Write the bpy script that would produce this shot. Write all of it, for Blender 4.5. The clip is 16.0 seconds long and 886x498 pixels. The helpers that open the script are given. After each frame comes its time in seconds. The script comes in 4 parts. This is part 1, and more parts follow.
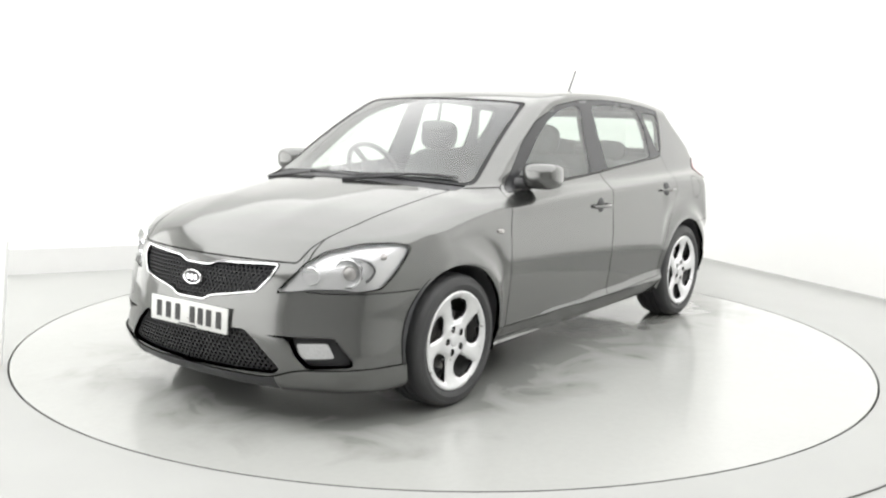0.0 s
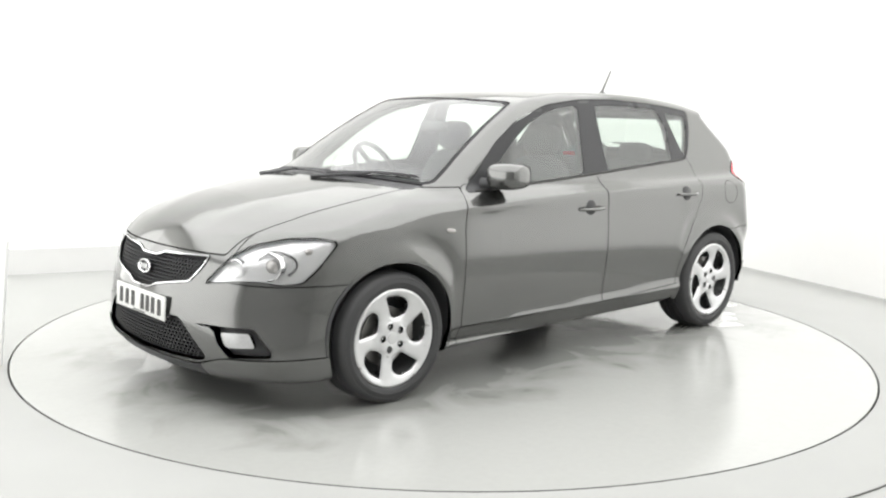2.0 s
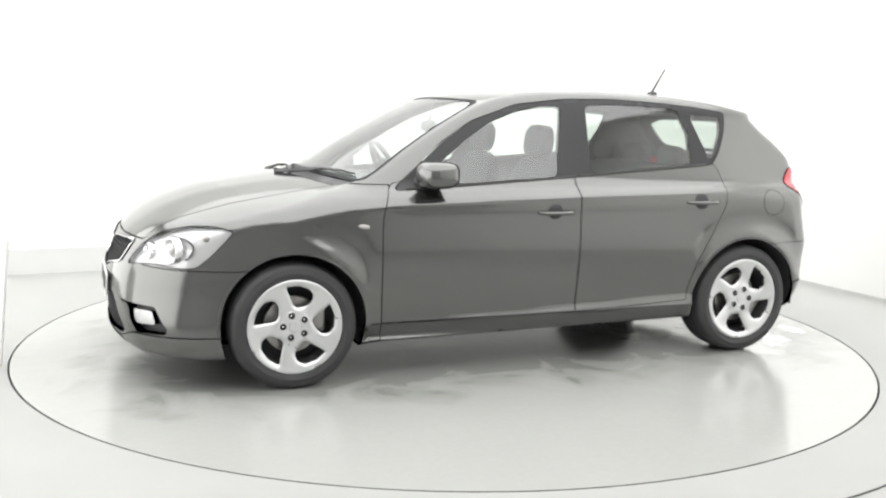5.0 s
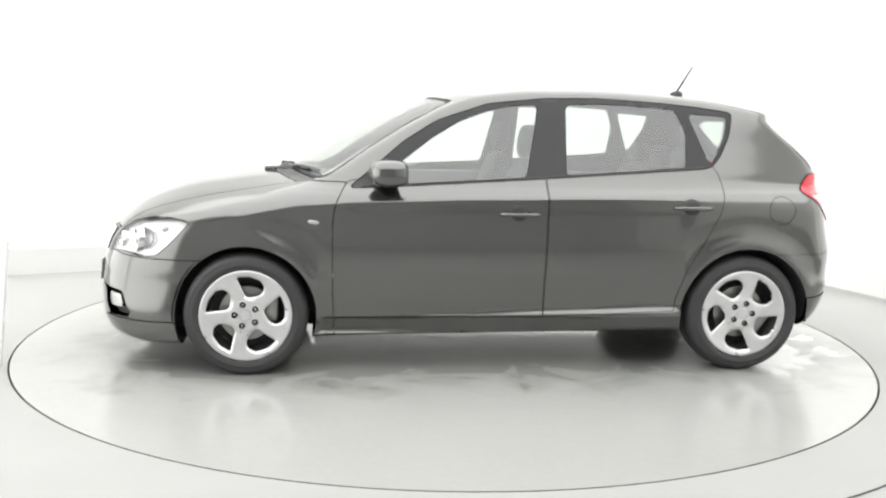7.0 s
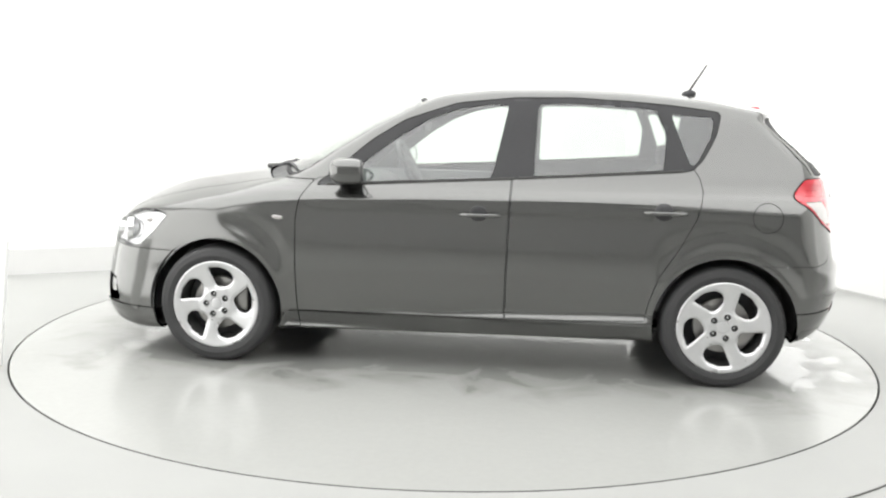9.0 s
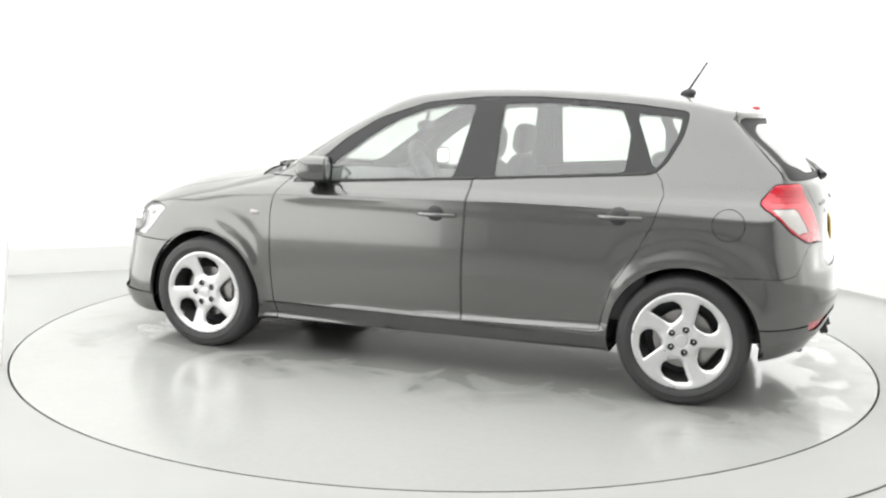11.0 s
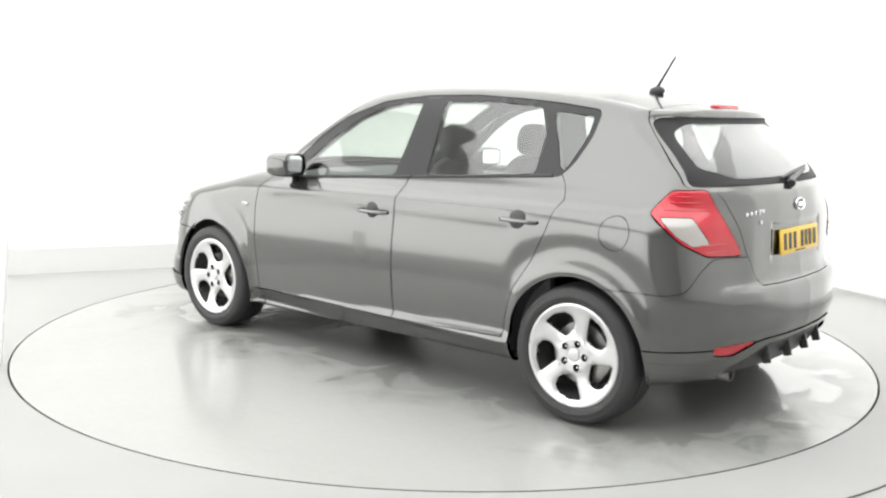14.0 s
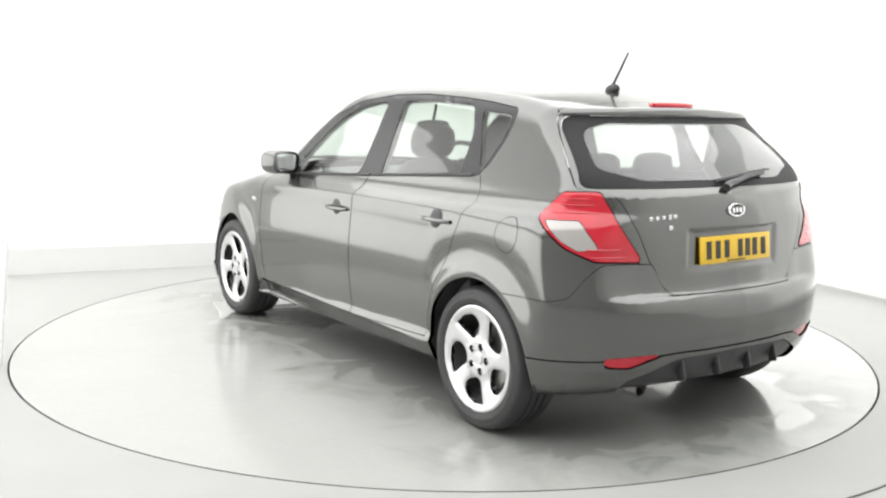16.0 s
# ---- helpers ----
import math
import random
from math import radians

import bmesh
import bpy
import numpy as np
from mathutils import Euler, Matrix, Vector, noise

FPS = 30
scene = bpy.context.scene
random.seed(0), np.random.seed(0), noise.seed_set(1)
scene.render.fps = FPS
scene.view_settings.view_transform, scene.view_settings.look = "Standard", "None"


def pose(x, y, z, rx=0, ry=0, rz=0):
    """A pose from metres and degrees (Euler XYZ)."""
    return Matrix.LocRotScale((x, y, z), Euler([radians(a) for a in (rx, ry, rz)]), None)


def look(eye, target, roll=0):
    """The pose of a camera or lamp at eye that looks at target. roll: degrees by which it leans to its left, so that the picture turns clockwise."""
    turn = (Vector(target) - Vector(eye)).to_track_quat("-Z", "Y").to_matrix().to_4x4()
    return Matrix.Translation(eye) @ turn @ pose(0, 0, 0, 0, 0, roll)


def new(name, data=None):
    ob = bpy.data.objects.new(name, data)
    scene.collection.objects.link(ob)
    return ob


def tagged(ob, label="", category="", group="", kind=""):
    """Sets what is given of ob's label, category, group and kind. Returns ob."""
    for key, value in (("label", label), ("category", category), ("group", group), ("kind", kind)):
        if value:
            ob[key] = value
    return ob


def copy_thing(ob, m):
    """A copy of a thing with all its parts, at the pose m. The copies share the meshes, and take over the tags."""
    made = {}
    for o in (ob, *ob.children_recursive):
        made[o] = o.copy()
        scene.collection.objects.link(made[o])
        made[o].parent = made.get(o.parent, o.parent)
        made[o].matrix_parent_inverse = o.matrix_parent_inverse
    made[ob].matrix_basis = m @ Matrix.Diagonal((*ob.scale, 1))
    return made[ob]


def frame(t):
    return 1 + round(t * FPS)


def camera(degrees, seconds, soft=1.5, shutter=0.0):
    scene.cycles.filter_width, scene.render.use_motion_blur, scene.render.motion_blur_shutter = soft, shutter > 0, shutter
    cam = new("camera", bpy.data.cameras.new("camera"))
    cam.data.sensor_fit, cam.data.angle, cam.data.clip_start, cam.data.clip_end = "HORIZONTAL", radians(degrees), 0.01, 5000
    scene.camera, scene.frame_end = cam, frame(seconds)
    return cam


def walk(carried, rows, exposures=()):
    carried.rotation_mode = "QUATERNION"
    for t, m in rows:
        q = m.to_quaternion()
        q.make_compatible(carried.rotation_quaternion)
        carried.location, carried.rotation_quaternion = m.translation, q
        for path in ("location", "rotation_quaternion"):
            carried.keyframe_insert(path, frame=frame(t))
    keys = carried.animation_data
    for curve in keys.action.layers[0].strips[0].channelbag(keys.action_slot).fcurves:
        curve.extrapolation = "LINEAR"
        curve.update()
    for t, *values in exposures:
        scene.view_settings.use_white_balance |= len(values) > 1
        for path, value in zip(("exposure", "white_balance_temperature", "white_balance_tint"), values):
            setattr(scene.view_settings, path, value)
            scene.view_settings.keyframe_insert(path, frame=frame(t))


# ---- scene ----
# ---- camera: it stands still before the turntable ----
cam = camera(49.8, 16.0, soft=2.3)
EYE = Vector((0.0, -5.7705, 1.393))
PITCH, YAW = 0.149466, -0.003122
AIM = EYE + Vector((math.sin(YAW) * math.cos(PITCH), math.cos(YAW) * math.cos(PITCH), -math.sin(PITCH)))
walk(cam, [(0, look(EYE, AIM, 1.305)), (16, look(EYE, AIM, 1.305))])

# ---- light: a closed white booth lit by a large soft ceiling light and added side lamps ----
scene.view_settings.exposure = 0.53
world = bpy.data.worlds.new("booth_world")
scene.world = world
world.use_nodes = True
world.node_tree.nodes["Background"].inputs[0].default_value = (1, 1, 1, 1)
world.node_tree.nodes["Background"].inputs[1].default_value = 0.25


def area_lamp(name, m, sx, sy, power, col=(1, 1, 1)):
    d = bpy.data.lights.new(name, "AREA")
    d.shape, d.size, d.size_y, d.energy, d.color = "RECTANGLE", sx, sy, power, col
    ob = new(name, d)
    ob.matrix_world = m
    return tagged(ob, "large soft white area lamp", "light panel")


CEILING_Z = 3.9
# one luminous ceiling over the whole turntable
area_lamp("luminous_ceiling", pose(-0.3, -0.7, CEILING_Z - 0.12), 9.2, 9.4, 410)
# area lamps added before the side walls, to brighten them in the car's reflections
area_lamp("wall_fill_lamp", look((-5.08, -2.4, 1.6), (0, -2.4, 1.6)), 9.2, 3.0, 118, (1, 1, 0.99))
area_lamp("wall_fill_lamp", look((3.62, 0.6, 1.6), (3.62 - 0.903, 0.6 - 0.429, 1.6)), 5.0, 3.0, 27, (1, 1, 0.99))


# ---- materials ----
def mat(name, col, rough=0.5, metal=0.0, coat=0.0, coat_rough=0.03, spec=0.5, bump=0.0, scale=60, vary=0.06, emit=None, rough_vary=0.1):
    m = bpy.data.materials.new(name)
    m.use_nodes = True
    nt = m.node_tree
    b = nt.nodes["Principled BSDF"]
    b.inputs["Roughness"].default_value, b.inputs["Metallic"].default_value = rough, metal
    b.inputs["Coat Weight"].default_value, b.inputs["Coat Roughness"].default_value = coat, coat_rough
    b.inputs["Specular IOR Level"].default_value = spec
    tc = nt.nodes.new("ShaderNodeTexCoord")
    n1, n2 = nt.nodes.new("ShaderNodeTexNoise"), nt.nodes.new("ShaderNodeTexNoise")
    n1.inputs["Scale"].default_value, n2.inputs["Scale"].default_value = scale, scale / 22
    n1.inputs["Detail"].default_value = n2.inputs["Detail"].default_value = 4
    mix = nt.nodes.new("ShaderNodeMath")
    mix.operation = "ADD"
    for n, k in ((n1, 0), (n2, 1)):
        nt.links.new(tc.outputs["Object"], n.inputs["Vector"])
        nt.links.new(n.outputs["Fac"], mix.inputs[k])
    ramp = nt.nodes.new("ShaderNodeValToRGB")
    lo, hi = [max(c * (1 - vary), 0) for c in col], [min(c * (1 + vary), 1) for c in col]
    ramp.color_ramp.elements[0].position, ramp.color_ramp.elements[1].position = 0.3, 0.7
    ramp.color_ramp.elements[0].color, ramp.color_ramp.elements[1].color = (*lo, 1), (*hi, 1)
    half = nt.nodes.new("ShaderNodeMath")
    half.operation = "MULTIPLY"
    half.inputs[1].default_value = 0.5
    nt.links.new(mix.outputs[0], half.inputs[0])
    nt.links.new(half.outputs[0], ramp.inputs[0])
    nt.links.new(ramp.outputs[0], b.inputs["Base Color"])
    if rough_vary:
        mr = nt.nodes.new("ShaderNodeMapRange")
        mr.inputs["From Min"].default_value, mr.inputs["From Max"].default_value = 0.3, 0.7
        mr.inputs["To Min"].default_value, mr.inputs["To Max"].default_value = rough * (1 - rough_vary), min(rough * (1 + rough_vary), 1)
        nt.links.new(n2.outputs["Fac"], mr.inputs["Value"])
        nt.links.new(mr.outputs[0], b.inputs["Roughness"])
    if bump:
        bp = nt.nodes.new("ShaderNodeBump")
        bp.inputs["Strength"].default_value, bp.inputs["Distance"].default_value = 0.5, bump
        nt.links.new(n1.outputs["Fac"], bp.inputs["Height"])
        nt.links.new(bp.outputs[0], b.inputs["Normal"])
    if emit:
        b.inputs["Emission Color"].default_value, b.inputs["Emission Strength"].default_value = (*emit[0], 1), emit[1]
    return m


def pane_mat(name, tint, gloss=1.0, rise=6.0, base=0.065):
    """Thin clear sheet: tinted see-through with a Fresnel gloss."""
    m = bpy.data.materials.new(name)
    m.use_nodes = True
    nt = m.node_tree
    nt.nodes.remove(nt.nodes["Principled BSDF"])
    tr, gl, mx, lw = (nt.nodes.new("ShaderNode" + k) for k in ("BsdfTransparent", "BsdfGlossy", "MixShader", "LayerWeight"))
    tr.inputs[0].default_value = (*tint, 1)
    gl.inputs["Roughness"].default_value, gl.inputs["Color"].default_value = 0.02, (gloss, gloss, gloss, 1)
    lw.inputs["Blend"].default_value = 0.5
    pw, sc = nt.nodes.new("ShaderNodeMath"), nt.nodes.new("ShaderNodeMath")
    pw.operation, sc.operation = "POWER", "MULTIPLY_ADD"
    pw.inputs[1].default_value = rise
    sc.inputs[1].default_value, sc.inputs[2].default_value = 0.75, base
    nt.links.new(lw.outputs["Facing"], pw.inputs[0])
    nt.links.new(pw.outputs[0], sc.inputs[0])
    nt.links.new(sc.outputs[0], mx.inputs[0])
    nt.links.new(tr.outputs[0], mx.inputs[1])
    nt.links.new(gl.outputs[0], mx.inputs[2])
    nt.links.new(mx.outputs[0], nt.nodes["Material Output"].inputs[0])
    return m


PAINT = mat("grey_metallic_paint", (0.14, 0.141, 0.137), 0.19, 0.88, 0.9, 0.025, scale=900, vary=0.05, rough_vary=0.05)
INNER = mat("dark_trim", (0.06, 0.06, 0.063), 0.7, bump=0.0006, scale=400)
BLACK = mat("black_plastic", (0.034, 0.034, 0.036), 0.42, bump=0.0004, scale=500)
GLOSS_BLACK = mat("gloss_black", (0.045, 0.045, 0.047), 0.26, spec=0.22)
FRIT = mat("black_glass_border", (0.03, 0.03, 0.031), 0.6, spec=0.15)
RUBBER = mat("tyre_rubber", (0.038, 0.038, 0.039), 0.62, bump=0.0008, scale=300)
ALLOY = mat("silver_alloy", (0.64, 0.64, 0.645), 0.3, 0.65, 0.5, scale=500)
STEEL = mat("brake_steel", (0.36, 0.35, 0.34), 0.4, 0.9, scale=200, vary=0.2)
CHROME = mat("chrome", (0.85, 0.85, 0.86), 0.1, 1.0, vary=0.02)
REFLECTOR = mat("lamp_reflector", (0.58, 0.58, 0.585), 0.25, 0.55, scale=120)
FABRIC = mat("black_seat_cloth", (0.06, 0.06, 0.064), 0.9, bump=0.001, scale=700, vary=0.2)
RED = mat("red_lamp_lens", (0.5, 0.008, 0.024), 0.14, 0.0, 0.6, scale=240, vary=0.15)
CLEAR = mat("pale_lamp_lens", (0.42, 0.4, 0.385), 0.15, 0.2, 0.5, scale=240)
PLATE_WHITE = mat("white_plate", (0.66, 0.66, 0.64), 0.35, vary=0.03)
PLATE_YELLOW = mat("yellow_plate", (0.72, 0.46, 0.025), 0.35, vary=0.03)
INK = mat("plate_ink", (0.02, 0.02, 0.02), 0.5)
GLASS = pane_mat("window_glass", (0.82, 0.885, 0.84), base=0.12)
SCREEN = pane_mat("windscreen_glass", (0.72, 0.78, 0.735), rise=4.4, base=0.105)
GLASS_DARK = pane_mat("rear_window_glass", (0.74, 0.8, 0.76), rise=3.3, base=0.1)
LENS = pane_mat("lamp_cover", (0.95, 0.95, 0.95))
TRIM_GREY = mat("grey_cabin_trim", (0.16, 0.16, 0.165), 0.75, bump=0.0006, scale=400)
REAR_WALL = mat("grey_rear_wall", (0.46, 0.46, 0.455), 0.6, scale=8, vary=0.05)
STEP = mat("pale_grey_step", (0.66, 0.66, 0.65), 0.6, scale=8, vary=0.03)
WALL = mat("white_booth_wall", (0.86, 0.86, 0.845), 0.75, scale=8, vary=0.012, spec=0.2)
CEIL = mat("white_booth_ceiling", (0.85, 0.85, 0.84), 0.8, scale=8, vary=0.012)
FLOOR = mat("grey_painted_floor", (0.34, 0.343, 0.332), 0.55, spec=0.3, scale=3.0, vary=0.035, rough_vary=0.2)
TABLE = mat("grey_painted_turntable", (0.362, 0.365, 0.351), 0.2, spec=0.28, scale=30, vary=0.03, rough_vary=0.35)
# alloy darkened by hand: the barrel's shade is put into its colour
BARREL_SHADE = mat("shaded_alloy_barrel", (0.1, 0.1, 0.1), 0.5, 0.5, scale=200)
GROOVE = mat("floor_groove", (0.12, 0.12, 0.115), 0.7)
SEAM = mat("dark_gap_rubber", (0.048, 0.048, 0.046), 0.7)


def wet(m, lo, hi, scale, wave):
    """Patchy wet shine: roughness in blots, and faint ripples."""
    nt = m.node_tree
    b = nt.nodes["Principled BSDF"]
    tc, n, r, w, bp = (nt.nodes.new("ShaderNode" + k) for k in ("TexCoord", "TexNoise", "MapRange", "TexNoise", "Bump"))
    n.inputs["Scale"].default_value, n.inputs["Detail"].default_value, n.inputs["Distortion"].default_value = scale, 4, 0.4
    r.inputs["From Min"].default_value, r.inputs["From Max"].default_value = 0.3, 0.7
    r.interpolation_type = "SMOOTHSTEP"
    r.inputs["To Min"].default_value, r.inputs["To Max"].default_value = lo, hi
    w.inputs["Scale"].default_value, w.inputs["Detail"].default_value = 9, 3
    bp.inputs["Strength"].default_value, bp.inputs["Distance"].default_value = wave, 0.004
    for q in (n, w):
        nt.links.new(tc.outputs["Object"], q.inputs["Vector"])
    nt.links.new(n.outputs["Fac"], r.inputs["Value"])
    nt.links.new(r.outputs[0], b.inputs["Roughness"])
    nt.links.new(w.outputs["Fac"], bp.inputs["Height"])
    nt.links.new(bp.outputs[0], b.inputs["Normal"])


wet(TABLE, 0.13, 0.24, 2.4, 0.3)


def puddles_and_shade(m, cx, cy, hx, hy):
    """Water that has run off the car: mirror-smooth, rippled blots that thin out away from it. Wet tone and under-car
    shade are both put into the base colour.
    """
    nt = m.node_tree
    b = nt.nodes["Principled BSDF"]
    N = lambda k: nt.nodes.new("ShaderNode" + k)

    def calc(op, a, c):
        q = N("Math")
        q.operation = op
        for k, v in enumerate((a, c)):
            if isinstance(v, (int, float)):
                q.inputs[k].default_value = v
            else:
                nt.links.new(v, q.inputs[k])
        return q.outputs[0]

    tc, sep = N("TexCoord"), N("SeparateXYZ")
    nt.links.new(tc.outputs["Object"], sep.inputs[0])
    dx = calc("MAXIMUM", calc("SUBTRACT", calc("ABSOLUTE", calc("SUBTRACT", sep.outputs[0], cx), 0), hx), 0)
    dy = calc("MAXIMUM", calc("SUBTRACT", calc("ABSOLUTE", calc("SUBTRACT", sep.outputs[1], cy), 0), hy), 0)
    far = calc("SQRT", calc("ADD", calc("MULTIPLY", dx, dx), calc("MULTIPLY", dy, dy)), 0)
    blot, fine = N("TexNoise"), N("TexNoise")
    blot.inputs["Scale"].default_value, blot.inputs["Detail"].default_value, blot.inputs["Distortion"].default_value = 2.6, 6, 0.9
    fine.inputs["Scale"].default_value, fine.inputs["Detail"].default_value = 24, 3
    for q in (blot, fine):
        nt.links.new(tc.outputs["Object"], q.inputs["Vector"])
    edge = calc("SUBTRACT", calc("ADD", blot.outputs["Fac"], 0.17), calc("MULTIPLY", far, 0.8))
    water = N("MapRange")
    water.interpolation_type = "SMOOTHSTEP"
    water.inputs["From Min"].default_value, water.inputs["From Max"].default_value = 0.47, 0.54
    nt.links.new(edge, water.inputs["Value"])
    damp_shade = N("MapRange")
    damp_shade.interpolation_type = "SMOOTHSTEP"
    damp_shade.inputs["From Min"].default_value, damp_shade.inputs["From Max"].default_value = 0.2, 0.62
    nt.links.new(edge, damp_shade.inputs["Value"])
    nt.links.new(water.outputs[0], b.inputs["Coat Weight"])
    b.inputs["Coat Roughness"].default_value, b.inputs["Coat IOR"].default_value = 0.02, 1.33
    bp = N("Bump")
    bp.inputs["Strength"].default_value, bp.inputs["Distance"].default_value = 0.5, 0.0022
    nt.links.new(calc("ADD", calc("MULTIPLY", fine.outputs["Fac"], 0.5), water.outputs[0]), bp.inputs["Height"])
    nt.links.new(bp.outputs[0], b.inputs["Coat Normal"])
    # wet tone and the shade under the car, both multiplied into the colour
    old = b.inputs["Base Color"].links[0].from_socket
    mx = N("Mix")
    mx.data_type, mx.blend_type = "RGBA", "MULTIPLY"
    nt.links.new(damp_shade.outputs[0], mx.inputs["Factor"])
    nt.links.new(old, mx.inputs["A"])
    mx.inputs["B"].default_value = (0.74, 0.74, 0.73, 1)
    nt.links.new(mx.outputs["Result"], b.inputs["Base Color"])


puddles_and_shade(TABLE, -0.19, 0.02, 1.75, 0.7)


def ripple(m, scale, depth):
    """Faint waviness of pressed and painted panels, in the lacquer too."""
    nt = m.node_tree
    tc, w, bp = (nt.nodes.new("ShaderNode" + k) for k in ("TexCoord", "TexNoise", "Bump"))
    w.inputs["Scale"].default_value, w.inputs["Detail"].default_value = scale, 2
    bp.inputs["Strength"].default_value, bp.inputs["Distance"].default_value = 0.3, depth
    nt.links.new(tc.outputs["Object"], w.inputs["Vector"])
    nt.links.new(w.outputs["Fac"], bp.inputs["Height"])
    for k in ("Normal", "Coat Normal"):
        nt.links.new(bp.outputs[0], nt.nodes["Principled BSDF"].inputs[k])


ripple(PAINT, 6, 0.0009)
PAINT.node_tree.nodes["Principled BSDF"].inputs["Specular Tint"].default_value = (0.48, 0.48, 0.47, 1)
FOG_MAT = mat("fog_lamp_lens", (0.5, 0.5, 0.5), 0.2, 0.3, scale=150, vary=0.2)
# ---- car skin: one smooth implicit form, x forward, y to the car's left, z up ----
def curve(*pts):
    """Monotone cubic through the given (u, v) pairs, as a fast lookup."""
    u, v = np.array([p[0] for p in pts], float), np.array([p[1] for p in pts], float)
    h, d = np.diff(u), np.diff(v) / np.diff(u)
    m = np.zeros(len(u))
    m[0], m[-1] = d[0], d[-1]
    for i in range(1, len(u) - 1):
        if d[i - 1] * d[i] > 0:
            w1, w2 = 2 * h[i] + h[i - 1], h[i] + 2 * h[i - 1]
            m[i] = (w1 + w2) / (w1 / d[i - 1] + w2 / d[i])
    s = np.linspace(u[0], u[-1], 900)
    k = np.clip(np.searchsorted(u, s, side="right") - 1, 0, len(u) - 2)
    a = (s - u[k]) / h[k]
    r = ((2 * a**3 - 3 * a**2 + 1) * v[k] + (a**3 - 2 * a**2 + a) * h[k] * m[k]
         + (3 * a**2 - 2 * a**3) * v[k + 1] + (a**3 - a**2) * h[k] * m[k + 1])
    return lambda q: np.interp(q, s, r)


TOP = curve((-2.2, 1.22), (-1.66, 1.405), (-1.5, 1.438), (-1.19, 1.484), (-0.84, 1.504), (-0.5, 1.508), (-0.16, 1.502),
            (0.18, 1.472), (0.31, 1.441), (0.51, 1.357), (0.845, 1.185), (1.06, 1.062), (1.17, 1.018), (1.345, 0.992),
            (1.51, 0.964), (1.68, 0.927), (1.84, 0.872), (1.96, 0.81), (2.05, 0.748), (2.13, 0.68), (2.5, 0.3))
NOSE = curve((0.08, 1.93), (0.12, 2.02), (0.16, 2.09), (0.2, 2.135), (0.27, 2.165), (0.36, 2.172), (0.5, 2.16), (0.6, 2.135), (0.68, 2.108), (0.75, 2.063), (0.9, 1.95))
NOSE_PLAN = curve((0, 0), (0.2, 0.011), (0.4, 0.05), (0.55, 0.107), (0.68, 0.196), (0.77, 0.305), (0.83, 0.445), (0.875, 0.68), (0.95, 1.3))
TAIL = curve((0.15, -1.82), (0.22, -1.9), (0.3, -1.97), (0.4, -2.01), (0.5, -2.032), (0.6, -2.028), (0.64, -2.014), (0.67, -1.978), (0.75, -1.968), (0.88, -1.961), (0.98, -1.95), (1.045, -1.93), (1.08, -1.893), (1.2, -1.772), (1.32, -1.638), (1.355, -1.612), (1.385, -1.622), (1.42, -1.632), (1.5, -1.637))
TAIL_SOFT = curve((0.15, -1.82), (0.22, -1.9), (0.3, -1.97), (0.4, -2.01), (0.5, -2.026), (0.6, -2.018), (0.7, -1.998), (0.8, -1.977), (0.88, -1.964), (0.98, -1.95), (1.045, -1.918), (1.08, -1.88), (1.2, -1.785), (1.5, -1.69))
TAIL_PLAN = curve((0, 0), (0.2, 0.008), (0.4, 0.034), (0.5, 0.055), (0.6, 0.085), (0.7, 0.125), (0.8, 0.185), (0.87, 0.255), (0.92, 0.35), (0.98, 0.58), (1.4, 2.6))
SIDE = curve((0.1, 0.77), (0.17, 0.81), (0.21, 0.836), (0.26, 0.852), (0.3, 0.86), (0.35, 0.866), (0.4, 0.872), (0.48, 0.883),
             (0.62, 0.892), (0.75, 0.89), (0.86, 0.884), (0.92, 0.87), (0.955, 0.838), (0.98, 0.808), (1.0, 0.793), (1.06, 0.768), (1.2, 0.715),
             (1.38, 0.652), (1.45, 0.622), (1.55, 0.57))
SIDE_ENDS = curve((0.1, 0.8), (0.17, 0.835), (0.22, 0.868), (0.3, 0.882), (0.5, 0.89), (0.62, 0.892), (0.75, 0.89), (0.86, 0.884), (0.92, 0.87),
                  (0.955, 0.838), (0.98, 0.808), (1.0, 0.793), (1.06, 0.768), (1.2, 0.715), (1.38, 0.652), (1.45, 0.622), (1.55, 0.57))
BELLY = curve((-2.2, 0.26), (-1.6, 0.235), (-0.9, 0.212), (0.8, 0.19), (1.5, 0.165), (2.2, 0.155))
CROWN = curve((-2.2, 0.11), (-0.5, 0.075), (0.4, 0.06), (1.0, 0.07), (1.3, 0.11), (2.2, 0.15))
SHIFT = curve((-0.6, 0.0), (0.1, 0.22), (0.5, 0.3), (0.9, 0.36), (1.3, 0.36), (1.8, 0.18), (2.2, 0.0))
LIFT = curve((-2.2, -0.025), (-1.6, -0.014), (-1.2, -0.008), (-0.5, 0.0), (0.3, 0.0), (0.9, 0.0), (1.2, 0.004), (1.9, 0.012), (2.1, 0.0), (2.5, 0.0))
AXLE, HUB_Z, ARCH_R = 1.325, 0.312, 0.357


def smax(a, b, r):
    h = np.maximum(r - np.abs(a - b), 0) / r
    return np.maximum(a, b) + h * h * r * 0.25


def step(a, b, q):
    t = np.clip((q - a) / (b - a), 0, 1)
    return t * t * (3 - 2 * t)


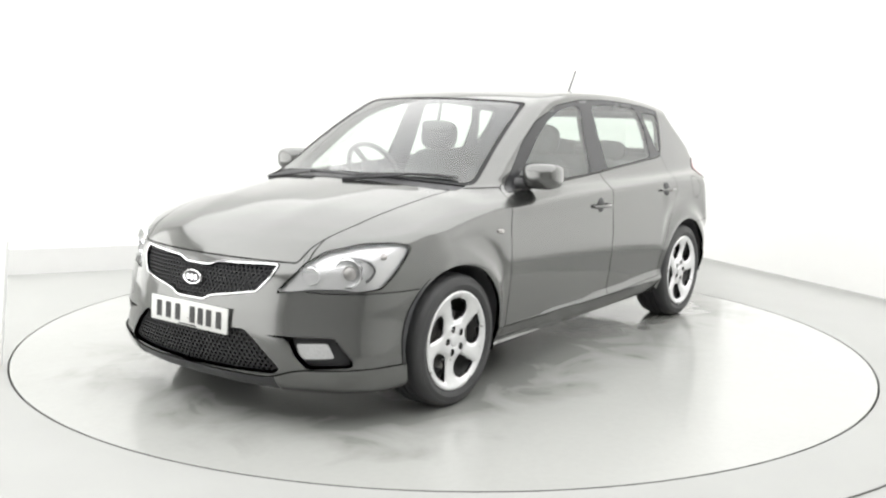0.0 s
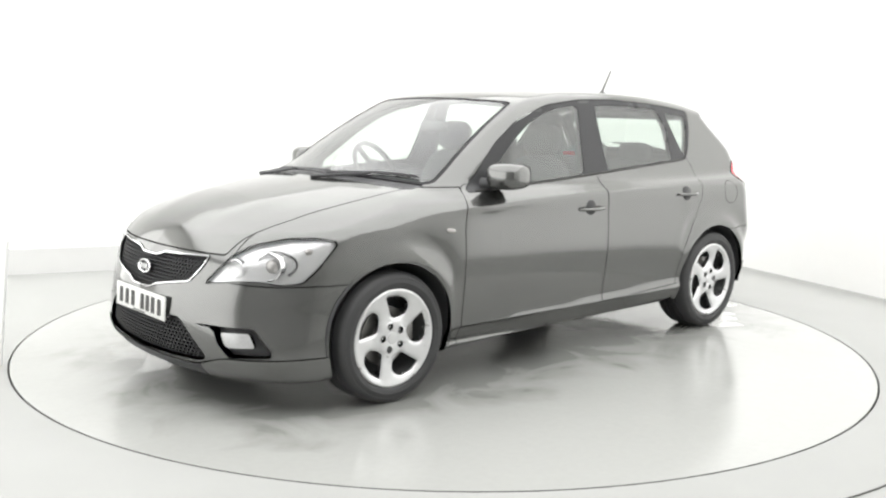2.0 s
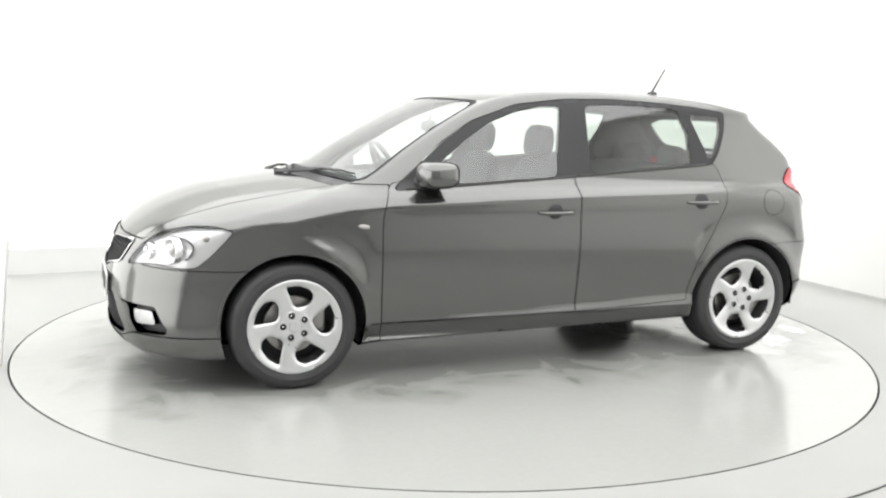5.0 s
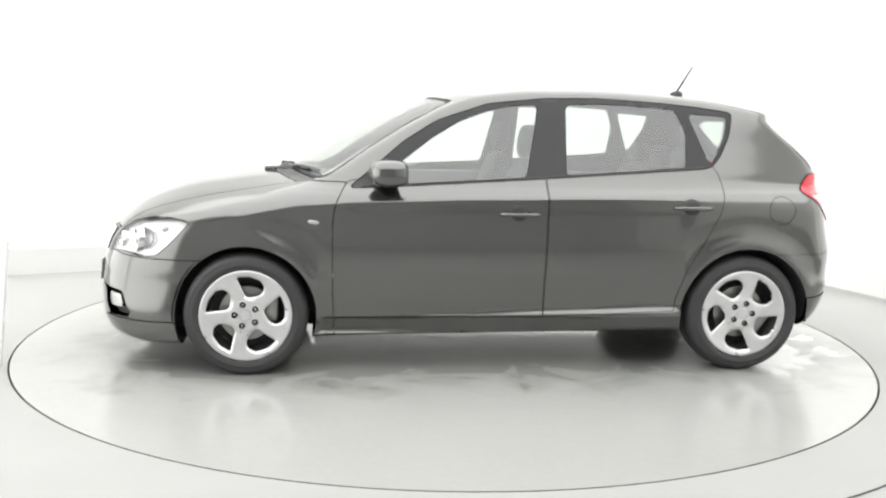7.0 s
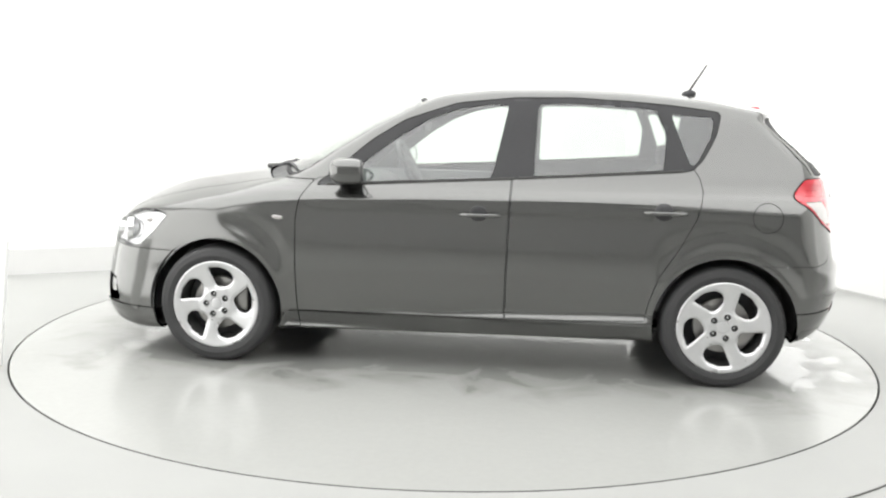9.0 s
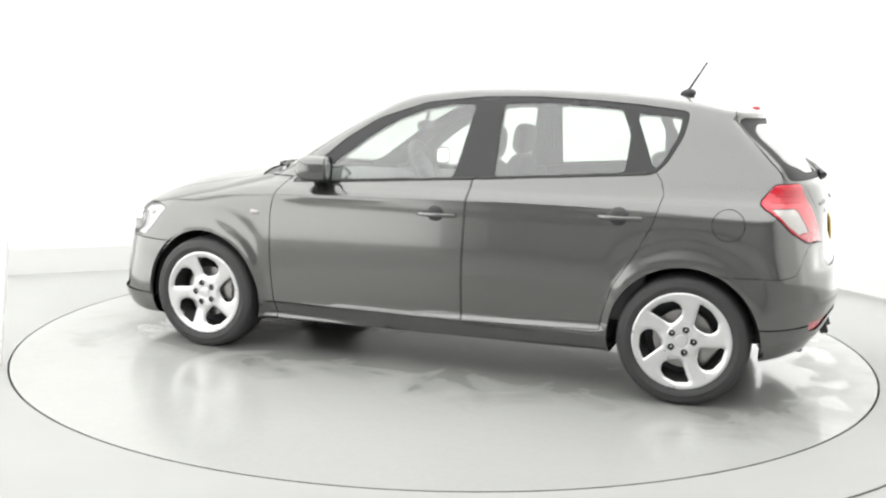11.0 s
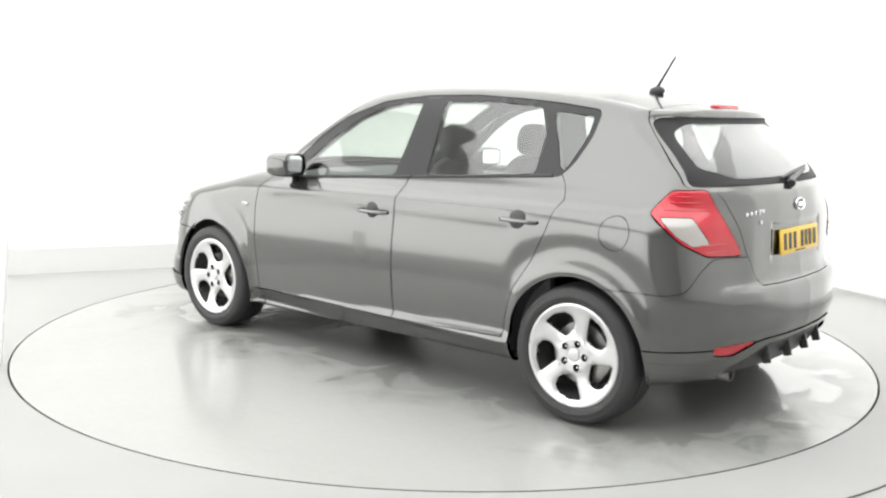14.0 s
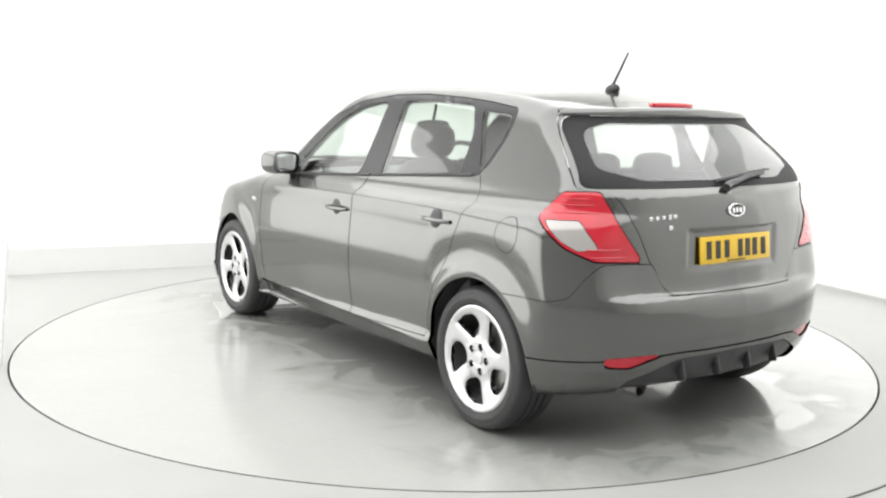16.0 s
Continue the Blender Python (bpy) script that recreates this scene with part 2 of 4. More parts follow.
def skin(x, y, z):
    """Below zero inside the car's body."""
    w = np.abs(y)
    # side: rocker between the wheels, plain ends, arch flares, greenhouse drawn in to the front and the rear
    mid = step(1.02, 0.9, x) * step(-1.04, -0.9, x)
    half = SIDE(z) * mid + SIDE_ENDS(z) * (1 - mid)
    up = step(0.88, 1.02, z)
    half = half - up * (0.12 * np.maximum(x - 0.2, 0) ** 2 + 0.03 * np.maximum(-x - 0.95, 0) ** 2)
    half = half - 0.03 * np.maximum(x - 0.7, 0) * step(0.62, 0.95, z)
    for wx in (AXLE, -AXLE):
        d = np.hypot(x - wx, z - HUB_Z)
        half = half + 0.014 * np.exp(-((d - 0.375) / 0.045) ** 2) * step(0.16, 0.3, z)
        half = half - 0.008 * np.exp(-((d - 0.475) / 0.055) ** 2) * step(0.3, 0.5, z)
    # doors: a barrel that is fullest at mid height; towards the rear the foot flares out to the sill
    d = z - 0.635
    reach = np.where(d > 0, 0.1, 0.14)
    barrel = 0.893 - reach**2 * np.log(np.cosh(np.clip(d / reach, -9, 9)))
    rear = np.clip((0.75 - x) / 1.6, 0, 1)
    barrel = barrel + 0.033 * rear * step(0.302 + 0.066 * rear, 0.3, z) - 0.01 * step(0.3, 0.29, z) - 0.42 * np.maximum(0.288 - z, 0)
    doors_at = step(1.02, 0.9, x) * step(-1.04, -0.92, x) * step(0.9, 0.82, z) * step(0.2, 0.23, z)
    half = half * (1 - doors_at) + barrel * doors_at
    # shoulder line that rises to the rear
    line = 0.915 - 0.028 * (x - 0.2)
    half = half + 0.007 * np.exp(-((z - line) / 0.02) ** 2) * step(1.0, 0.7, x)
    f_side = w - half
    xs = x + SHIFT(x) * y * y
    slope = (TOP(xs + 0.01) - TOP(xs - 0.01)) / 0.02
    rib = 0.003 * np.exp(-((w - 0.36 - 0.12 * (1.2 - x)) / 0.085) ** 2) * step(1.1, 1.3, x) * step(2.1, 1.8, x)
    f_top = (z - TOP(xs) - LIFT(x) + CROWN(x) * y * y - rib) / np.sqrt(1 + slope * slope)
    grow = np.clip(0.885 / np.maximum(SIDE_ENDS(z), 0.3), 1, 1.5)
    f_nose = (x - NOSE(z) + NOSE_PLAN(w) * (1 - 0.16 * step(0.5, 0.25, z))) / (1 + 0.6 * step(0.5, 0.85, w))
    corner = step(0.5, 0.74, w) * step(1.0, 0.9, z)
    f_tail = (TAIL(z) * (1 - corner) + TAIL_SOFT(z) * corner + TAIL_PLAN(w * grow) * (1 - 0.45 * step(0.98, 1.15, z)) * (1 + 0.13 * step(0.65, 0.5, z)) - x) / (1.12 + 0.6 * step(0.55, 0.9, w * grow))
    # number-plate recess in the tailgate
    rec = step(0.3, 0.262, w) * step(0.735, 0.765, z) * step(0.93, 0.9, z) * step(-1.5, -1.7, x)
    f_tail = f_tail + 0.007 * rec
    f_low = BELLY(x) - z
    f = smax(f_side, f_top, 0.085 - 0.03 * up)
    f = smax(f, f_nose, 0.045)
    f = smax(f, f_tail, 0.03)
    return smax(f, f_low, 0.03)


def slope_of(p):
    e = 0.002
    x, y, z = p[:, 0], p[:, 1], p[:, 2]
    n = np.stack([skin(x + e, y, z) - skin(x - e, y, z), skin(x, y + e, z) - skin(x, y - e, z), skin(x, y, z + e) - skin(x, y, z - e)], 1) / (2 * e)
    return n


def onto_skin(p, times=6):
    for _ in range(times):
        n = slope_of(p)
        f = skin(p[:, 0], p[:, 1], p[:, 2])
        p = p - np.clip(f / np.maximum((n * n).sum(1), 0.25), -0.02, 0.02)[:, None] * n
    return p


# ---- mesh tools: patches are (points, triangles) ----
def surface(f, lo, hi, cell):
    """A closed mesh of f = 0 (surface nets), drawn onto the skin."""
    axes = [np.arange(a, b + cell, cell) for a, b in zip(lo, hi)]
    g = np.meshgrid(*axes, indexing="ij")
    val = f(g[0].ravel(), g[1].ravel(), g[2].ravel()).reshape(g[0].shape)
    ins = val < 0
    n = np.array(val.shape) - 1
    tot, cnt = np.zeros((*n, 3)), np.zeros(n)
    corner = lambda a, o: a[o[0]:o[0] + n[0], o[1]:o[1] + n[1], o[2]:o[2] + n[2]]
    for ax in range(3):
        others = [k for k in range(3) if k != ax]
        for i in (0, 1):
            for j in (0, 1):
                o = [0, 0, 0]
                o[others[0]], o[others[1]] = i, j
                q = list(o)
                q[ax] = 1
                a, b = corner(val, o), corner(val, q)
                hit = (a < 0) != (b < 0)
                t = np.where(hit, a / np.where(hit, a - b, 1), 0)
                for k in range(3):
                    tot[..., k] += np.where(hit, o[k] + (t if k == ax else 0), 0)
                cnt += hit
    cells = np.argwhere(cnt > 0)
    index = -np.ones(n, int)
    index[tuple(cells.T)] = np.arange(len(cells))
    pts = np.array(lo) + (cells + tot[tuple(cells.T)] / cnt[tuple(cells.T)][:, None]) * cell
    quads = []
    for ax in range(3):
        b1, b2 = (ax + 1) % 3, (ax + 2) % 3
        sl0, sl1 = [slice(None)] * 3, [slice(None)] * 3
        sl0[ax], sl1[ax] = slice(0, -1), slice(1, None)
        a, b = ins[tuple(sl0)], ins[tuple(sl1)]
        e = np.argwhere(a != b)
        e = e[(e[:, b1] > 0) & (e[:, b2] > 0) & (e[:, b1] < n[b1]) & (e[:, b2] < n[b2])]
        flip = ~a[tuple(e.T)]
        idx = []
        for d1, d2 in ((-1, -1), (0, -1), (0, 0), (-1, 0)):
            c = e.copy()
            c[:, b1] += d1
            c[:, b2] += d2
            idx.append(index[tuple(c.T)])
        q = np.stack(idx, 1)
        q[flip] = q[flip][:, ::-1]
        quads.append(q)
    q = np.concatenate(quads)
    pts = onto_skin(pts, 8)
    d1 = np.linalg.norm(pts[q[:, 0]] - pts[q[:, 2]], axis=1)
    d2 = np.linalg.norm(pts[q[:, 1]] - pts[q[:, 3]], axis=1)
    s = d1 <= d2
    tri = np.concatenate([q[s][:, [0, 1, 2]], q[s][:, [0, 2, 3]], q[~s][:, [0, 1, 3]], q[~s][:, [1, 2, 3]]])
    return pts, tri


def tidy(pts, tri):
    used, inv = np.unique(tri, return_inverse=True)
    return pts[used], inv.reshape(-1, 3)


def half_of(patch, s):
    """The part of a patch where s(points) < 0, cut along the line s = 0."""
    pts, tri = patch
    if len(tri) == 0:
        return patch
    v = s(pts)
    v = np.where(np.abs(v) < 1e-6, 1e-6, v)
    neg = v < 0
    k = neg[tri].sum(1)
    keep = [tri[k == 3]]
    extra, new_id = [], {}

    def at(i, j):
        key = (i, j) if i < j else (j, i)
        if key not in new_id:
            a, b = key
            t = v[a] / (v[a] - v[b])
            new_id[key] = len(pts) + len(extra)
            extra.append(pts[a] + (pts[b] - pts[a]) * t)
        return new_id[key]

    more = []
    for t3 in tri[(k == 1) | (k == 2)].tolist():
        m = [neg[i] for i in t3]
        if sum(m) == 1:
            r = m.index(True)
            a, b, c = t3[r], t3[(r + 1) % 3], t3[(r + 2) % 3]
            more.append((a, at(a, b), at(a, c)))
        else:
            r = m.index(False)
            a, b, c = t3[r], t3[(r + 1) % 3], t3[(r + 2) % 3]
            ab, ac = at(a, b), at(a, c)
            more += [(ab, b, c), (ab, c, ac)]
    if more:
        keep.append(np.array(more))
        pts = np.concatenate([pts, np.array(extra)])
    tri = np.concatenate(keep)
    return tidy(pts, tri) if len(tri) else (np.zeros((0, 3)), np.zeros((0, 3), int))


def cut(patch, s, gap=0.005):
    """(inside, outside) of the line s = 0, with a gap between them."""
    return half_of(patch, lambda p: s(p) + gap / 2), half_of(patch, lambda p: gap / 2 - s(p))


def finer(patch, times=1):
    for _ in range(times):
        pts, tri = patch
        e = np.sort(np.concatenate([tri[:, [0, 1]], tri[:, [1, 2]], tri[:, [2, 0]]]), 1)
        u, inv = np.unique(e, axis=0, return_inverse=True)
        inv = inv.reshape(-1)
        mid = (pts[u[:, 0]] + pts[u[:, 1]]) / 2
        n, m = len(pts), len(tri)
        ab, bc, ca = n + inv[:m], n + inv[m:2 * m], n + inv[2 * m:]
        tri = np.concatenate([np.stack(t, 1) for t in ((tri[:, 0], ab, ca), (ab, tri[:, 1], bc), (ca, bc, tri[:, 2]), (ab, bc, ca))])
        patch = np.concatenate([pts, mid]), tri
    return patch


def outline(poly, u, w):
    """Signed distance to a closed outline, below zero inside."""
    p = np.array(poly, float)
    q = np.roll(p, -1, 0)
    best, inside = np.full(u.shape, 1e9), np.zeros(u.shape, bool)
    for (ax, ay), (bx, by) in zip(p, q):
        dx, dy = bx - ax, by - ay
        t = np.clip(((u - ax) * dx + (w - ay) * dy) / (dx * dx + dy * dy), 0, 1)
        best = np.minimum(best, (u - ax - t * dx) ** 2 + (w - ay - t * dy) ** 2)
        if ay != by:
            inside ^= ((ay > w) != (by > w)) & (u < (bx - ax) * (w - ay) / (by - ay) + ax)
    d = np.sqrt(best)
    return np.where(inside, -d, d)


def rounded(poly, r, n=5):
    """The outline with its corners rounded by about r."""
    out, p = [], [Vector(a) for a in poly]
    for i, b in enumerate(p):
        a, c = p[i - 1], p[(i + 1) % len(p)]
        ra, rc = min(r, (a - b).length * 0.45), min(r, (c - b).length * 0.45)
        s, e = b + (a - b).normalized() * ra, b + (c - b).normalized() * rc
        out += [tuple(s * (1 - t) ** 2 + b * 2 * t * (1 - t) + e * t * t) for t in (k / n for k in range(n + 1))]
    return out


def rim_of(tri):
    """Directed open edges of a patch."""
    e = np.concatenate([tri[:, [0, 1]], tri[:, [1, 2]], tri[:, [2, 0]]])
    key = e[:, 0].astype(np.int64) * 10000000 + e[:, 1]
    back = e[:, 1].astype(np.int64) * 10000000 + e[:, 0]
    return e[~np.isin(key, back)]


def mesh_of(name, pts, faces, normals=None, mats=(), slots=None):
    me = bpy.data.meshes.new(name)
    me.from_pydata([tuple(p) for p in pts.tolist()], [], faces.tolist() if hasattr(faces, "tolist") else faces)
    for m in mats:
        me.materials.append(m)
    me.polygons.foreach_set("use_smooth", [True] * len(me.polygons))
    if slots is not None:
        me.polygons.foreach_set("material_index", np.asarray(slots, np.int32))
    if normals is not None:
        me.normals_split_custom_set_from_vertices([tuple(v) for v in normals.tolist()])
    me.update()
    return me


def shell(name, patch, parent, outer, inner=INNER, thick=0.018, label="", normals=None, front=True, lift=0.0):
    """A panel: its face, its back at that depth, and the edges between them. front False leaves the face open (a bowl)."""
    pts, tri = patch
    if normals is None:
        n = slope_of(pts)
        n /= np.linalg.norm(n, axis=1)[:, None]
    else:
        n = normals
    pts = pts + n * lift
    back = pts - n * thick
    e = rim_of(tri)
    N = len(pts)
    verts, faces, slots, nor = [pts, back], [], [], [n, -n]
    if front:
        faces += tri.tolist()
        slots += [0] * len(tri)
    if thick > 0:
        b = tri + N
        faces += (b if not front else b[:, ::-1]).tolist()
        slots += [1] * len(tri)
        if not front:
            nor[1] = n
        if len(e):
            k = 2 * N
            a, c, d, f = pts[e[:, 0]], pts[e[:, 1]], back[e[:, 1]], back[e[:, 0]]
            wn = np.cross(d - a, c - a)
            wn /= np.maximum(np.linalg.norm(wn, axis=1)[:, None], 1e-9)
            wn = -wn if front else wn
            m = len(e)
            verts += [a, c, d, f]
            nor += [wn] * 4
            i = np.arange(m)
            w = np.stack([k + i, k + 3 * m + i, k + 2 * m + i, k + m + i], 1)
            if not front:
                w = w[:, ::-1]
            faces += w.tolist()
            slots += [0 if front else 1] * m
    me = mesh_of(name, np.concatenate(verts), faces, np.concatenate(nor), (outer, inner), slots)
    ob = new(name, me)
    ob.parent = parent
    if label:
        ob["label"] = label
    return ob


def part(name, bm, material, parent, label="", smooth=35):
    me = bpy.data.meshes.new(name)
    bmesh.ops.recalc_face_normals(bm, faces=bm.faces)
    for f in bm.faces:
        f.smooth = True
    for e in bm.edges:
        if len(e.link_faces) == 2 and e.calc_face_angle(0) > radians(smooth):
            e.smooth = False
    bm.to_mesh(me)
    bm.free()
    me.materials.append(material)
    ob = new(name, me)
    ob.parent = parent
    if label:
        ob["label"] = label
    return ob


def add_box(bm, size, m=Matrix(), bevel=0.0, seg=2):
    v = bmesh.ops.create_cube(bm, size=1, matrix=m @ Matrix.Diagonal((*size, 1)))["verts"]
    if bevel:
        e = list({e for q in v for e in q.link_edges})
        bmesh.ops.bevel(bm, geom=e, offset=bevel, segments=seg, affect="EDGES", profile=0.5)


def add_tube(bm, path, r, n=10, cap=True):
    """A round bar along a path; r is one radius or one for each point."""
    path = [Vector(p) for p in path]
    rr = r if isinstance(r, (list, tuple)) else [r] * len(path)
    rings = []
    for i, p in enumerate(path):
        d = (path[min(i + 1, len(path) - 1)] - path[max(i - 1, 0)]).normalized()
        a = d.cross(Vector((0.31, 0.2, 0.93))).normalized()
        b = d.cross(a)
        rings.append([bm.verts.new(p + (a * math.cos(t) + b * math.sin(t)) * rr[i]) for t in (2 * math.pi * k / n for k in range(n))])
    for s, t in zip(rings, rings[1:]):
        for k in range(n):
            bm.faces.new((s[k], s[(k + 1) % n], t[(k + 1) % n], t[k]))
    if cap:
        bm.faces.new(rings[0][::-1])
        bm.faces.new(rings[-1])


def add_lathe(bm, prof, n=64, m=Matrix(), close=False):
    """Turn (radius, y) pairs about the y axis."""
    rings = [[bm.verts.new(m @ Vector((r * math.cos(t), y, r * math.sin(t)))) for t in (2 * math.pi * k / n for k in range(n))] for r, y in prof]
    pairs = list(zip(rings, rings[1:])) + ([(rings[-1], rings[0])] if close else [])
    for s, t in pairs:
        for k in range(n):
            bm.faces.new((s[k], s[(k + 1) % n], t[(k + 1) % n], t[k]))
    return rings


def add_blob(bm, size, m=Matrix(), power=2.6, nu=20, nv=12):
    """A rounded cushion (superellipsoid) of that full size."""
    rows = []
    s = lambda q: math.copysign(abs(q) ** (2 / power), q)
    for j in range(1, nv):
        b = -math.pi / 2 + math.pi * j / nv
        rows.append([bm.verts.new(m @ Vector((size[0] / 2 * s(math.cos(b)) * s(math.cos(a)), size[1] / 2 * s(math.cos(b)) * s(math.sin(a)), size[2] / 2 * s(math.sin(b)))))
                     for a in (2 * math.pi * i / nu for i in range(nu))])
    lo, hi = bm.verts.new(m @ Vector((0, 0, -size[2] / 2))), bm.verts.new(m @ Vector((0, 0, size[2] / 2)))
    for r, q in zip(rows, rows[1:]):
        for i in range(nu):
            bm.faces.new((r[i], r[(i + 1) % nu], q[(i + 1) % nu], q[i]))
    for i in range(nu):
        bm.faces.new((lo, rows[0][(i + 1) % nu], rows[0][i]))
        bm.faces.new((hi, rows[-1][i], rows[-1][(i + 1) % nu]))


# ---- the booth ----
def slab(name, corners, thick, material, label, kind="structure", category=""):
    """A flat polygon in plan, thickened downwards."""
    bm = bmesh.new()
    top = [bm.verts.new(c) for c in corners]
    f = bm.faces.new(top)
    r = bmesh.ops.extrude_face_region(bm, geom=[f])
    for v in r["geom"]:
        if isinstance(v, bmesh.types.BMVert):
            v.co.z -= thick
    return tagged(part(name, bm, material, None), label, category, kind=kind)


def wall_run(name, a, b, z0, z1, thick, material, label):
    a, b = Vector((*a, 0)), Vector((*b, 0))
    d = b - a
    bm = bmesh.new()
    add_box(bm, (d.length, thick, z1 - z0), Matrix.Translation((a + b) / 2 + Vector((0, 0, (z0 + z1) / 2))) @ Matrix.Rotation(math.atan2(d.y, d.x), 4, "Z"))
    return tagged(part(name, bm, material, None), label, "wall", kind="structure")


TABLE_R = 2.456
# floor with a round opening for the turntable
bm = bmesh.new()
N = 128
inner = [bm.verts.new(((TABLE_R + 0.009) * math.cos(2 * math.pi * k / N), (TABLE_R + 0.009) * math.sin(2 * math.pi * k / N), 0)) for k in range(N)]
outer = []
for k in range(N):
    c, s = math.cos(2 * math.pi * k / N), math.sin(2 * math.pi * k / N)
    q = 9.0 / max(abs(c), abs(s))
    outer.append(bm.verts.new((q * c, q * s, 0)))
low = [bm.verts.new((v.co.x, v.co.y, -0.06)) for v in inner]
for k in range(N):
    j = (k + 1) % N
    bm.faces.new((inner[k], outer[k], outer[j], inner[j]))
    bm.faces.new((low[k], inner[k], inner[j], low[j]))
tagged(part("floor", bm, FLOOR, None), "smooth light grey painted studio floor with a soft shine", "floor", kind="structure")
bm = bmesh.new()
add_lathe(bm, [(TABLE_R - 0.04, -0.056), (TABLE_R + 0.007, -0.056), (TABLE_R + 0.0075, -0.03)], 128, Matrix.Rotation(radians(90), 4, "X"))
tagged(part("turntable_pit", bm, SEAM, None), "dark rubber gap round the turntable", "floor gap", kind="structure")

# white walls all round; an unseen grey one closes behind the camera, darkening reflections
PLAN = [(-4.6, 2.45), (-2.6, 3.76), (1.9, 4.55), (2.46, 3.36), (4.6, -1.15), (4.6, -8.2), (-5.2, -8.2), (-5.2, 2.45)]
for i, (a, b) in enumerate(zip(PLAN, PLAN[1:] + PLAN[:1])):
    va, vb = Vector(a), Vector(b)
    d = (vb - va).normalized()
    nrm = Vector((-d.y, d.x))
    off = nrm * 0.06
    wall_run("wall_%d" % (i + 1), va + off - d * 0.02, vb + off + d * 0.02, -0.02, CEILING_Z, 0.12, REAR_WALL if i == 5 else WALL, "unseen grey wall behind the camera" if i == 5 else "plain white wall of the photo booth")
slab("ceiling", [(-6, -9, CEILING_Z + 0.1), (6, -9, CEILING_Z + 0.1), (6, 6, CEILING_Z + 0.1), (-6, 6, CEILING_Z + 0.1)], 0.1, CEIL, "plain white ceiling of the photo booth")

# turntable: a flush round deck, turned with the car
turntable = tagged(new("turntable"), "large round grey painted turntable flush with the floor", "turntable")
bm = bmesh.new()
add_lathe(bm, [(0.001, 0.0), (1.2, 0.0), (TABLE_R - 0.0025, 0.0), (TABLE_R - 0.0022, -0.0003)], 160, Matrix.Rotation(radians(90), 4, "X"))
part("deck", bm, TABLE, turntable)
bm = bmesh.new()
add_lathe(bm, [(TABLE_R - 0.0022, -0.0003), (TABLE_R, -0.003), (TABLE_R, -0.05)], 160, Matrix.Rotation(radians(90), 4, "X"))
part("edge_strip", bm, SEAM, turntable, "dark edge of the deck")
bm = bmesh.new()
add_tube(bm, [(2.86 * math.cos(radians(q)), 2.86 * math.sin(radians(q)), 0.003) for q in range(-61, -20, 2)], 0.004, 6)
tagged(part("floor_joint", bm, GROOVE, None), "thin dark curved joint line on the floor", "floor joint", kind="structure")
# low white step along the back wall, and a white board leaning beside the turntable
wall_run("wall_plinth", (-4.05, 1.54), (-0.95, 2.97), 0, 0.205, 0.5, STEP, "low pale step along the foot of the wall")
bm = bmesh.new()
quad = [bm.verts.new(c) for c in ((-2.3, -0.98, 0), (-3.2, -0.98, 0), (-3.134, -0.98, 0.66), (-2.234, -0.98, 0.66))]
r = bmesh.ops.extrude_face_region(bm, geom=[bm.faces.new(quad)])
for v in r["geom"]:
    if isinstance(v, bmesh.types.BMVert):
        v.co.y += 0.03
tagged(part("reflector_board", bm, WALL, None), "low white board standing beside the turntable", "reflector board")


# ---- the car ----
car = tagged(new("car"), "dark grey metallic five-door hatchback with silver alloy wheels", "car")
X, Y, Z = (lambda p: p[:, 0]), (lambda p: p[:, 1]), (lambda p: p[:, 2])
W_ = lambda p: np.abs(p[:, 1])
whole = surface(skin, (-2.12, -0.968, 0.1), (2.25, 0.968, 1.56), 0.02)


def arch(p):
    d = np.minimum(np.hypot(X(p) - AXLE, Z(p) - HUB_Z), np.hypot(X(p) + AXLE, Z(p) - HUB_Z)) - ARCH_R
    return np.maximum(d, 0.5 - W_(p))


rest = half_of(whole, lambda p: -arch(p))
SIDES = ((1, "left"), (-1, "right"))

# side windows and their black surround
DLO = rounded([(0.81, 0.962), (0.517, 0.982), (-0.163, 1.02), (-0.343, 1.033), (-0.9, 1.078), (-1.14, 1.086), (-1.2, 1.15), (-1.262, 1.27), (-1.285, 1.388), (-1.06, 1.416),
               (-0.844, 1.433), (-0.537, 1.448), (-0.231, 1.442), (0.072, 1.408), (0.342, 1.317), (0.519, 1.206), (0.694, 1.055)], 0.03, 3)
FRONT_PANE = rounded([(0.635, 0.985), (-0.125, 1.028), (-0.2, 1.404), (-0.079, 1.402), (0.072, 1.373), (0.223, 1.315), (0.371, 1.226), (0.50, 1.128), (0.625, 1.03)], 0.02, 3)
REAR_PANE = rounded([(-0.343, 1.042), (-0.353, 1.411), (-0.6, 1.417), (-0.955, 1.397), (-1.01, 1.274), (-1.0, 1.092)], 0.02, 3)
QUARTER_PANE = rounded([(-1.03, 1.376), (-1.25, 1.36), (-1.235, 1.267), (-1.17, 1.14), (-1.14, 1.104)], 0.02, 3)
upper = lambda p: 0.42 - W_(p)


def side_area(poly):
    return lambda p: np.maximum(outline(poly, X(p), Z(p)), 0.30 + 0.22 * np.clip((1.45 - Z(p)) / 0.45, 0, 1) + 0.02 - W_(p))


dlo, rest = cut(rest, side_area(DLO), 0.004)
for s, _ in SIDES:
    black = half_of(dlo, lambda p: -s * Y(p))
    for name, poly in (("front_door_window", FRONT_PANE), ("rear_door_window", REAR_PANE), ("quarter_window", QUARTER_PANE)):
        pane, black = cut(black, side_area(poly), 0.0005)
        ob = shell(name, pane, car, GLASS, GLASS, 0, lift=-0.004)
        ob.visible_shadow = False
    shell("window_surround", black, car, GLOSS_BLACK, INNER, 0.03, lift=-0.002, label="black window surround and pillars")

